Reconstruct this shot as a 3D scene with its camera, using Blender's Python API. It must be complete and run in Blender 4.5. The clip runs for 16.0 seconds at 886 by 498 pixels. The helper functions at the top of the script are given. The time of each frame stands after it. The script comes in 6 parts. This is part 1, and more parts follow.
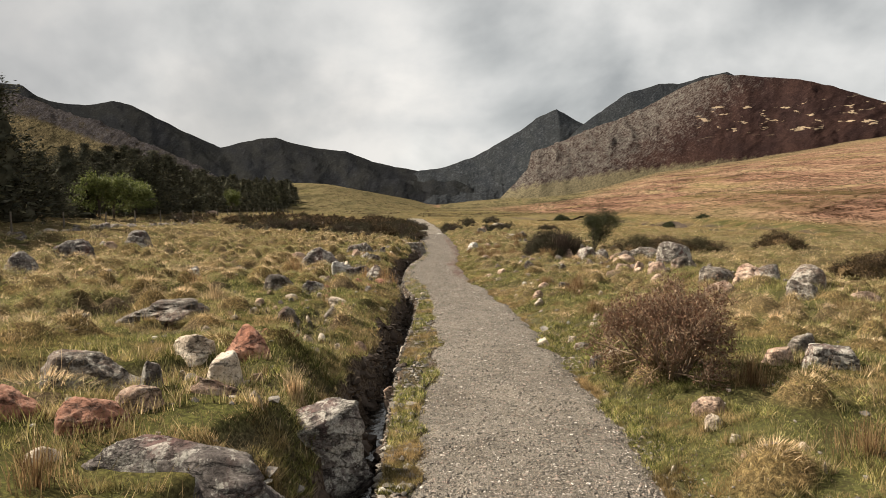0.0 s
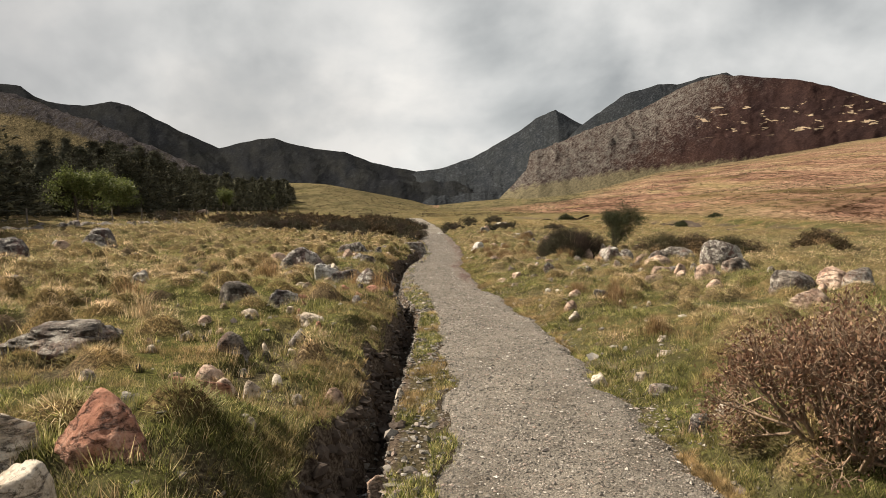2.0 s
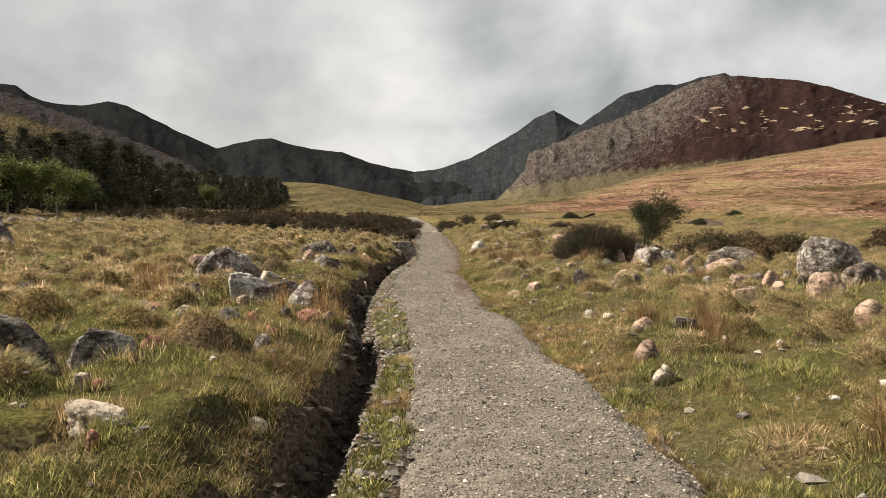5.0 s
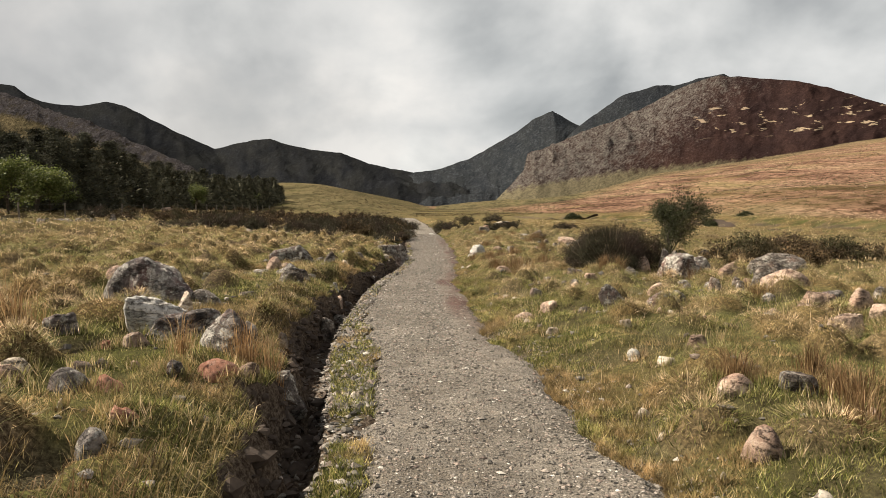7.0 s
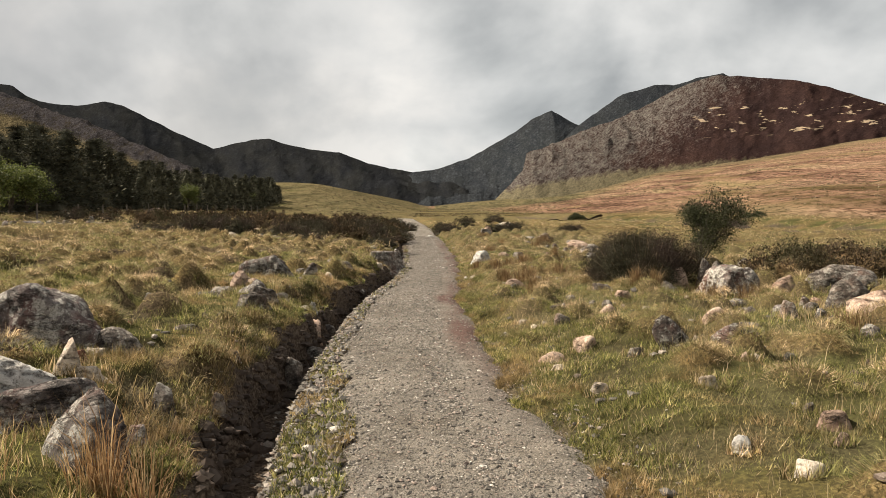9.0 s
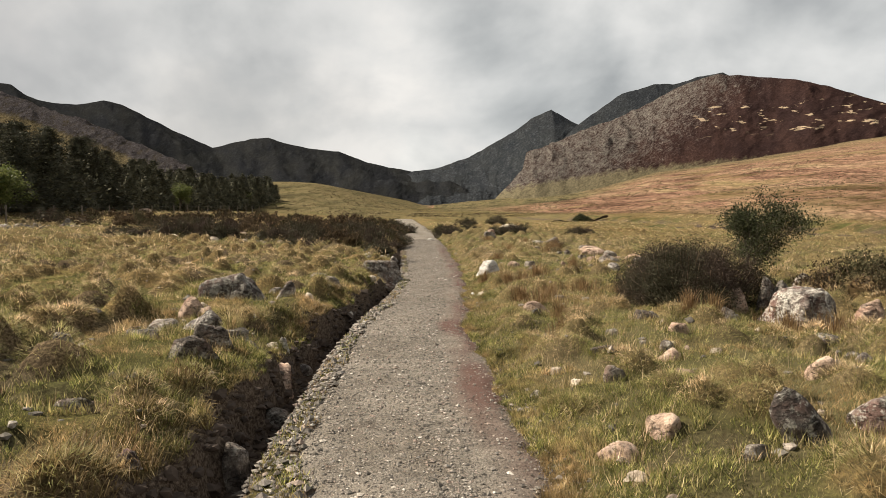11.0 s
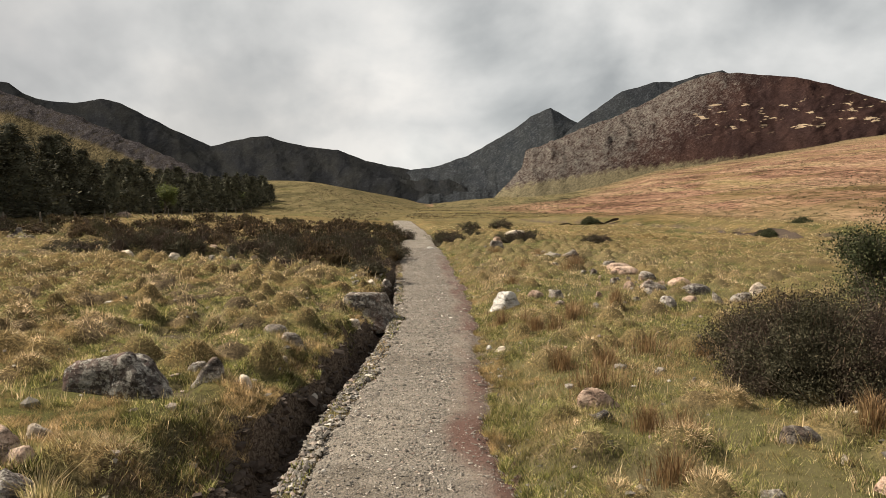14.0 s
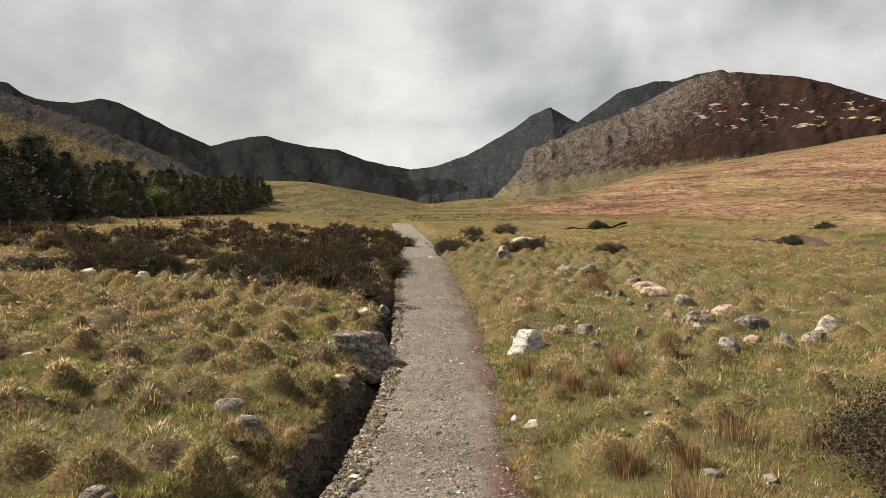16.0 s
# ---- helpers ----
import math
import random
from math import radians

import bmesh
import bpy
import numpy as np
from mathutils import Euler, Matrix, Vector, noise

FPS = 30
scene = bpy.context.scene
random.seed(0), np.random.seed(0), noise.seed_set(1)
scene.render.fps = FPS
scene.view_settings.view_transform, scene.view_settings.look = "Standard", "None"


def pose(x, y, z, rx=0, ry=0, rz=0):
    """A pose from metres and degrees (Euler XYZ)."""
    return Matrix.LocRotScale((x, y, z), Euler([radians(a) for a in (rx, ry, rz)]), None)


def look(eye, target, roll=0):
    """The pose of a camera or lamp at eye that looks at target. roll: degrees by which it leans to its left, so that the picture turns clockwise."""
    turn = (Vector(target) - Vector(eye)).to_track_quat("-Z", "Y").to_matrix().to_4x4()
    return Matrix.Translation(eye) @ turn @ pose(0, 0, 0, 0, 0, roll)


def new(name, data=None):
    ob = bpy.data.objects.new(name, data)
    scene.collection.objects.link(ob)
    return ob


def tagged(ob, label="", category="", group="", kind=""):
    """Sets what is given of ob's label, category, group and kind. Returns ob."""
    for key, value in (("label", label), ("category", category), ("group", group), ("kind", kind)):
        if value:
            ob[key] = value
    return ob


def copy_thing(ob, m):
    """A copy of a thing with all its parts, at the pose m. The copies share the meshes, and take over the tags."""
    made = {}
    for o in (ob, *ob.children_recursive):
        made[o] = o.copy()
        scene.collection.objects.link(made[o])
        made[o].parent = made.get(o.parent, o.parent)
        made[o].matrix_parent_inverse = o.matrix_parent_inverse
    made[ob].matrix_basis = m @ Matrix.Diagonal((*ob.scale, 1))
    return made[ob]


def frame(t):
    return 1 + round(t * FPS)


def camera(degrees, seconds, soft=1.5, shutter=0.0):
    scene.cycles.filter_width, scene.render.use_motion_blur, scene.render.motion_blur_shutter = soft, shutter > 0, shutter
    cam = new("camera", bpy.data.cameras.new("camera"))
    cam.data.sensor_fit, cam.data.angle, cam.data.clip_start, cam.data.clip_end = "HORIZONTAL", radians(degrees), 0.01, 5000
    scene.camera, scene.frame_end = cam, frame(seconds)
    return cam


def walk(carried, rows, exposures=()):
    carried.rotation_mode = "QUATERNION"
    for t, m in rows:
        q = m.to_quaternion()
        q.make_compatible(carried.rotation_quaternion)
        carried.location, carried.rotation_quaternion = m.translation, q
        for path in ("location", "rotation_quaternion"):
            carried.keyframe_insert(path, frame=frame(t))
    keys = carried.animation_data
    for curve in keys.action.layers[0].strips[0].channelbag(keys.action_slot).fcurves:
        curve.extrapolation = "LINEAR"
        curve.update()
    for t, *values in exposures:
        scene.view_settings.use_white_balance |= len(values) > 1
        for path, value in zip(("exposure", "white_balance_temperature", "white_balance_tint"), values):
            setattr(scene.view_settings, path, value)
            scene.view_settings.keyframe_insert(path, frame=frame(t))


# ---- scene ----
cam = camera(68.2, 16.0, soft=0.55)
METRES, EYE, TILT, LEAN, TURN = 22.22, 1.8, 0.0, -4.67, 0.0
ROWS = [
    (0.0, 0.0, 0.0, 0.0, -0.25, -3.05, 4.67),
    (0.5, -0.0018, 0.0319, -0.0019, -0.27, -3.04, 4.66),
    (1.0, -0.0038, 0.0645, -0.0038, -0.29, -3.02, 4.65),
    (1.5, -0.0062, 0.1006, -0.0058, -0.33, -3.02, 4.65),
    (2.0, -0.0075, 0.1349, -0.0074, -0.36, -3.0, 4.68),
    (2.5, -0.0067, 0.1739, -0.0099, -0.39, -3.01, 4.67),
    (3.0, -0.0058, 0.2118, -0.0122, -0.41, -3.02, 4.66),
    (3.5, -0.0052, 0.2529, -0.0145, -0.44, -3.03, 4.65),
    (4.0, -0.0037, 0.2893, -0.0167, -0.48, -3.01, 4.65),
    (6.5, 0.0082, 0.4548, -0.0217, -0.6, -2.92, 4.62),
    (7.0, 0.0087, 0.4815, -0.0206, -0.64, -2.91, 4.62),
    (7.5, 0.0083, 0.5095, -0.0202, -0.66, -2.92, 4.63),
    (8.0, 0.0083, 0.5346, -0.019, -0.69, -2.92, 4.64),
    (8.5, 0.0086, 0.562, -0.0177, -0.71, -2.93, 4.66),
    (9.0, 0.0088, 0.5875, -0.0162, -0.72, -2.94, 4.66),
    (11.5, 0.0061, 0.7257, -0.0061, -0.78, -3.03, 4.64),
    (12.0, 0.0058, 0.756, -0.0032, -0.79, -3.05, 4.67),
    (12.5, 0.0057, 0.7851, 0.0002, -0.8, -3.08, 4.66),
    (13.0, 0.0058, 0.817, 0.004, -0.82, -3.11, 4.68),
    (13.5, 0.006, 0.8465, 0.0079, -0.83, -3.13, 4.68),
    (14.0, 0.0057, 0.8775, 0.0121, -0.85, -3.17, 4.68),
    (14.5, 0.0047, 0.9057, 0.0162, -0.86, -3.17, 4.7),
    (15.0, 0.0034, 0.9362, 0.0208, -0.85, -3.17, 4.72),
    (15.5, 0.0025, 0.9643, 0.0251, -0.86, -3.19, 4.73),
    (16.0, 0.0018, 0.9956, 0.0302, -0.88, -3.21, 4.73),
]
walk(cam, [(t, pose(0, 0, EYE, TILT, LEAN, TURN) @ pose(METRES * x, METRES * y, METRES * z, 90 + pitch, roll, yaw)) for t, x, y, z, yaw, pitch, roll in ROWS])

# ---- sky, sun and exposure ----
SUN_AZIMUTH, SUN_HEIGHT = -68.0, 42.0  # degrees: to the left of straight ahead, above the horizon


def nodes_of(tree):
    """Shorthands to add and link nodes in a node tree."""
    def node(kind, **inputs):
        n = tree.nodes.new(kind)
        for key, value in inputs.items():
            key = key.replace("_", " ")
            if key in n.inputs:
                n.inputs[key].default_value = value
        return n
    return node, tree.links.new


def ramp(node, stops):
    """A colour ramp with stops of (position, colour)."""
    n = node("ShaderNodeValToRGB")
    while len(n.color_ramp.elements) < len(stops):
        n.color_ramp.elements.new(0.5)
    for e, (p, c) in zip(n.color_ramp.elements, stops):
        e.position = p
        e.color = (*c, 1) if len(c) == 3 else c
    return n


def maths(node, link, kind, a, b=None):
    """One math node on two sockets or numbers."""
    n = node("ShaderNodeMath")
    n.operation = kind
    for i, v in enumerate((a, b)):
        if v is None:
            continue
        if isinstance(v, (int, float)):
            n.inputs[i].default_value = v
        else:
            link(v, n.inputs[i])
    return n.outputs[0]


def mixed(node, link, fac, a, b, blend="MIX"):
    """One colour mix node on sockets, numbers or colours."""
    n = node("ShaderNodeMix")
    n.data_type, n.blend_type = "RGBA", blend
    for i, v in ((0, fac), (6, a), (7, b)):
        if isinstance(v, (int, float)):
            n.inputs[i].default_value = v
        elif isinstance(v, tuple):
            n.inputs[i].default_value = (*v, 1)
        else:
            link(v, n.inputs[i])
    return n.outputs[2]


def make_sky():
    world = bpy.data.worlds.new("overcast_sky")
    world.use_nodes = True
    tree = world.node_tree
    tree.nodes.clear()
    node, link = nodes_of(tree)
    sky = node("ShaderNodeTexSky")
    sky.sky_type, sky.sun_disc = "NISHITA", False
    sky.sun_elevation, sky.sun_rotation = radians(SUN_HEIGHT), radians(SUN_AZIMUTH)
    coords = node("ShaderNodeTexCoord")
    split = node("ShaderNodeSeparateXYZ")
    link(coords.outputs["Generated"], split.inputs[0])
    x, y, z = split.outputs
    up = maths(node, link, "ADD", maths(node, link, "MAXIMUM", z, 0.0), 0.55)
    flat = node("ShaderNodeCombineXYZ")
    link(maths(node, link, "DIVIDE", x, up), flat.inputs[0])
    link(maths(node, link, "DIVIDE", y, up), flat.inputs[1])
    flat.inputs[2].default_value = 3.4
    # large billows seen flat from below, with finer wisps in them
    big = node("ShaderNodeTexNoise", Scale=2.4, Detail=6.0, Roughness=0.48, Distortion=0.25)
    link(flat.outputs[0], big.inputs["Vector"])
    fine = node("ShaderNodeTexNoise", Scale=7.0, Detail=5.0, Roughness=0.5)
    link(coords.outputs["Generated"], fine.inputs["Vector"])
    cloud = maths(node, link, "ADD", maths(node, link, "MULTIPLY", big.outputs[0], 0.8), maths(node, link, "MULTIPLY", fine.outputs[0], 0.2))
    shades = ramp(node, [(0.38, (0.38, 0.39, 0.39)), (0.46, (0.53, 0.535, 0.525)), (0.54, (0.67, 0.665, 0.645)), (0.62, (0.80, 0.775, 0.735))])
    link(cloud, shades.inputs[0])
    air = node("ShaderNodeBackground", Strength=0.09)
    link(sky.outputs[0], air.inputs[0])
    clouds = node("ShaderNodeBackground", Strength=1.03)
    # overhead, out of view, the cloud is greyed to lessen the fill light
    height = ramp(node, [(0.30, (1, 1, 1)), (0.75, (0.60, 0.61, 0.63))])
    link(z, height.inputs[0])
    dim = mixed(node, link, 1.0, shades.outputs[0], height.outputs[0], "MULTIPLY")
    # a little brighter away from the wood
    tilt = maths(node, link, "ADD", maths(node, link, "MULTIPLY", x, 0.28), 1.0)
    side = node("ShaderNodeCombineColor")
    for k in range(3):
        link(tilt, side.inputs[k])
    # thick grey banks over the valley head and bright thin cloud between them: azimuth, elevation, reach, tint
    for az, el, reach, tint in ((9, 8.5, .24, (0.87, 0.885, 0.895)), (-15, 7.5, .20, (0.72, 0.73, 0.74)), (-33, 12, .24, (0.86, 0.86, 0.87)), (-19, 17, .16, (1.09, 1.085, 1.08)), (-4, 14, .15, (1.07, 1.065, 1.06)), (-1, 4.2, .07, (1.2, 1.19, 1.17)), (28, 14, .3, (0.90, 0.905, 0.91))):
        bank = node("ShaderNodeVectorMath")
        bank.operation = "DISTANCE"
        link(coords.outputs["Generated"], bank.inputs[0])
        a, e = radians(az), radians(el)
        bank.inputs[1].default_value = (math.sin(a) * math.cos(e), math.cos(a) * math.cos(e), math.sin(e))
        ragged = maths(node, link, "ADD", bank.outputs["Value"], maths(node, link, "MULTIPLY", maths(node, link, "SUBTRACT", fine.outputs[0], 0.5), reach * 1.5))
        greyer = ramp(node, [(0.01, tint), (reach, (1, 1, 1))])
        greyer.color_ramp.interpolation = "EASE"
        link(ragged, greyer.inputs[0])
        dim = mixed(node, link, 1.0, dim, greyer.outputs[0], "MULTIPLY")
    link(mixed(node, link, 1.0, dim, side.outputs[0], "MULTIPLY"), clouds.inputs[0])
    # a few thin spots let the blue through
    gaps = ramp(node, [(0.26, (0.6, 0.6, 0.6)), (0.34, (0.97, 0.97, 0.97))])
    link(big.outputs[0], gaps.inputs[0])
    both = node("ShaderNodeMixShader")
    link(gaps.outputs[0], both.inputs[0])
    link(air.outputs[0], both.inputs[1])
    link(clouds.outputs[0], both.inputs[2])
    out = node("ShaderNodeOutputWorld")
    link(both.outputs[0], out.inputs[0])
    scene.world = world


make_sky()
sun_data = bpy.data.lights.new("sun", "SUN")
sun_data.energy, sun_data.angle, sun_data.color = 9.8, radians(0.7), (1.0, 0.89, 0.735)
sun = new("sun", sun_data)
sun_way = Vector((math.sin(radians(SUN_AZIMUTH)) * math.cos(radians(SUN_HEIGHT)), math.cos(radians(SUN_AZIMUTH)) * math.cos(radians(SUN_HEIGHT)), math.sin(radians(SUN_HEIGHT))))
sun.matrix_world = look(sun_way * 60, (0, 0, 0))
scene.view_settings.exposure = 0.12

# ---- materials ----
def material(name, rough=0.9):
    """A material, its node and link shorthands, and its main shader."""
    mat = bpy.data.materials.new(name)
    mat.use_nodes = True
    tree = mat.node_tree
    node, link = nodes_of(tree)
    main = tree.nodes["Principled BSDF"]
    main.inputs["Roughness"].default_value = rough
    main.inputs["Specular IOR Level"].default_value = 0.25
    return mat, node, link, main


def noise_on(node, link, where, scale, detail=4.0, rough=0.55):
    n = node("ShaderNodeTexNoise", Scale=scale, Detail=detail, Roughness=rough)
    link(where, n.inputs["Vector"])
    return n.outputs[0]


def relief(node, link, main, height, strength, distance):
    b = node("ShaderNodeBump", Strength=strength, Distance=distance)
    link(height, b.inputs["Height"])
    link(b.outputs[0], main.inputs["Normal"])


def make_ground():
    """Turf, dry moor grass and bare peat, told apart by the cover attribute."""
    mat, node, link, main = material("moorland_turf", 0.95)
    main.inputs["Specular IOR Level"].default_value = 0.0
    place = node("ShaderNodeNewGeometry").outputs["Position"]
    cover = node("ShaderNodeAttribute")
    cover.attribute_name = "cover"
    parts = node("ShaderNodeSeparateColor")
    link(cover.outputs["Color"], parts.inputs[0])
    moor, straw, peat = parts.outputs
    fine = noise_on(node, link, place, 30.0, 7.0, 0.75)
    wide = noise_on(node, link, place, 0.35, 5.0, 0.6)
    huge = noise_on(node, link, place, 0.03, 5.0, 0.6)
    green = ramp(node, [(0.38, (0.012, 0.012, 0.006)), (0.5, (0.050, 0.057, 0.017)), (0.62, (0.13, 0.135, 0.040))])
    link(fine, green.inputs[0])
    dry = ramp(node, [(0.38, (0.030, 0.019, 0.011)), (0.5, (0.135, 0.090, 0.043)), (0.62, (0.38, 0.275, 0.14))])
    link(fine, dry.inputs[0])
    blend = ramp(node, [(0.42, (0, 0, 0)), (0.60, (1, 1, 1))])
    link(maths(node, link, "ADD", maths(node, link, "MULTIPLY", wide, 0.7), maths(node, link, "MULTIPLY", straw, 0.45)), blend.inputs[0])
    colour = mixed(node, link, blend.outputs[0], green.outputs[0], dry.outputs[0])
    # the moor slope: rusty dry grass with darker and greener streaks along the slope
    slope = node("ShaderNodeMapping")
    slope.inputs["Scale"].default_value = (0.060, 0.0085, 0.05)
    slope.inputs["Rotation"].default_value = (0, 0, 0.06)
    link(place, slope.inputs["Vector"])
    streak = noise_on(node, link, slope.outputs[0], 1.7, 9.0, 0.68)
    speck = noise_on(node, link, place, 0.7, 9.0, 0.8)
    rust = ramp(node, [(0.33, (0.060, 0.036, 0.024)), (0.40, (0.118, 0.070, 0.050)), (0.47, (0.188, 0.112, 0.078)), (0.55, (0.235, 0.155, 0.106)), (0.62, (0.225, 0.165, 0.100)), (0.70, (0.105, 0.092, 0.040))])
    link(streak, rust.inputs[0])
    tufts = ramp(node, [(0.42, (0.20, 0.16, 0.12)), (0.49, (0.92, 0.92, 0.92)), (0.58, (1.3, 1.26, 1.2))])
    link(speck, tufts.inputs[0])
    rusty = mixed(node, link, 0.85, rust.outputs[0], tufts.outputs[0], "MULTIPLY")
    # dark seams of rush and heather run along the contours
    seam = maths(node, link, "ABSOLUTE", maths(node, link, "SUBTRACT", noise_on(node, link, slope.outputs[0], 3.1, 8.0, 0.7), 0.5))
    seams = ramp(node, [(0.004, (0.28, 0.28, 0.24)), (0.035, (1, 1, 1))])
    link(seam, seams.inputs[0])
    rusty = mixed(node, link, 0.75, rusty, seams.outputs[0], "MULTIPLY")
    greener = ramp(node, [(0.50, (0, 0, 0)), (0.62, (0.4, 0.4, 0.4))])
    link(huge, greener.inputs[0])
    rusty = mixed(node, link, greener.outputs[0], rusty, (0.15, 0.125, 0.05))
    # farther off the tufts blend into dark flecks on the turf
    broad = noise_on(node, link, slope.outputs[0], 9.0, 5.0, 0.7)
    bands = ramp(node, [(0.40, (0.55, 0.52, 0.42)), (0.50, (0.9, 0.9, 0.85)), (0.60, (1.12, 1.1, 1.05))])
    link(broad, bands.inputs[0])
    colour = mixed(node, link, 0.85, colour, bands.outputs[0], "MULTIPLY")
    flecks = ramp(node, [(0.40, (0.40, 0.38, 0.34)), (0.49, (0.95, 0.95, 0.95)), (0.6, (1.2, 1.17, 1.05))])
    link(speck, flecks.inputs[0])
    colour = mixed(node, link, 0.9, colour, flecks.outputs[0], "MULTIPLY")
    patches = ramp(node, [(0.38, (0.15, 0.15, 0.15)), (0.60, (0.75, 0.75, 0.75))])
    link(huge, patches.inputs[0])
    colour = mixed(node, link, patches.outputs[0], colour, (0.118, 0.102, 0.054))
    colour = mixed(node, link, moor, colour, rusty)
    # thin olive sward with stones on the far ground
    thin = node("ShaderNodeAttribute")
    thin.attribute_name = "thin"
    sward = ramp(node, [(0.34, (0.040, 0.036, 0.024)), (0.46, (0.098, 0.086, 0.046)), (0.56, (0.145, 0.118, 0.066)), (0.68, (0.088, 0.086, 0.036))])
    link(streak, sward.inputs[0])
    stony = mixed(node, link, 0.7, mixed(node, link, 0.6, sward.outputs[0], tufts.outputs[0], "MULTIPLY"), seams.outputs[0], "MULTIPLY")
    colour = mixed(node, link, thin.outputs["Fac"], colour, stony)
    bare = ramp(node, [(0.4, (0.036, 0.026, 0.020)), (0.5, (0.084, 0.064, 0.048)), (0.6, (0.16, 0.125, 0.095))])
    link(fine, bare.inputs[0])
    colour = mixed(node, link, peat, colour, bare.outputs[0])
    link(colour, main.inputs["Base Color"])
    relief(node, link, main, maths(node, link, "ADD", fine, maths(node, link, "MULTIPLY", speck, 1.5)), 0.6, 0.06)
    return mat


def make_gravel(name="path_gravel"):
    """Crushed grey stone trodden into the path: chips of three sizes in dusty grit."""
    mat, node, link, main = material(name, 0.92)
    place = node("ShaderNodeNewGeometry").outputs["Position"]
    grit = noise_on(node, link, place, 90.0, 6.0, 0.8)
    wear = noise_on(node, link, place, 0.8, 6.0, 0.65)
    track = noise_on(node, link, place, 4.5, 5.0, 0.65)
    colour = ramp(node, [(0.38, (0.068, 0.060, 0.050)), (0.50, (0.178, 0.158, 0.131)), (0.62, (0.33, 0.296, 0.25))])
    link(grit, colour.inputs[0])
    colour, height = colour.outputs[0], maths(node, link, "MULTIPLY", grit, 0.5)
    for scale, share, tall in ((85.0, 0.30, 0.35), (48.0, 0.50, 0.6), (27.0, 0.82, 1.0)):
        cells = node("ShaderNodeTexVoronoi", Scale=scale)
        link(place, cells.inputs["Vector"])
        pick = node("ShaderNodeSeparateColor")
        link(cells.outputs["Color"], pick.inputs[0])
        there = ramp(node, [(share, (0, 0, 0)), (share + 0.02, (1, 1, 1))])
        link(pick.outputs[1], there.inputs[0])
        core = ramp(node, [(0.34, (1, 1, 1)), (0.46, (0, 0, 0))])
        link(cells.outputs["Distance"], core.inputs[0])
        lone = mixed(node, link, 1.0, there.outputs[0], core.outputs[0], "MULTIPLY")
        tone = ramp(node, [(0.0, (0.060, 0.053, 0.046)), (0.4, (0.155, 0.141, 0.121)), (0.78, (0.24, 0.218, 0.19)), (0.90, (0.235, 0.19, 0.158)), (1.0, (0.46, 0.42, 0.37))])
        link(pick.outputs[0], tone.inputs[0])
        colour = mixed(node, link, lone, colour, tone.outputs[0])
        height = maths(node, link, "ADD", height, maths(node, link, "MULTIPLY", lone, tall))
    for source, stops in ((wear, [(0.38, (0.76, 0.73, 0.69)), (0.50, (0.96, 0.95, 0.94)), (0.62, (1.15, 1.13, 1.10))]), (track, [(0.38, (0.78, 0.76, 0.74)), (0.5, (1, 1, 1)), (0.62, (1.16, 1.15, 1.14))])):
        dust = ramp(node, stops)
        link(source, dust.inputs[0])
        colour = mixed(node, link, 1.0, colour, dust.outputs[0], "MULTIPLY")
    # iron-red grit along the edge away from the ditch
    red = node("ShaderNodeAttribute")
    red.attribute_name = "rust"
    stain = maths(node, link, "MULTIPLY", red.outputs["Fac"], maths(node, link, "MULTIPLY", grit, 2.0))
    colour = mixed(node, link, stain, colour, (0.110, 0.060, 0.047))
    link(colour, main.inputs["Base Color"])
    relief(node, link, main, height, 1.0, 0.022)
    return mat


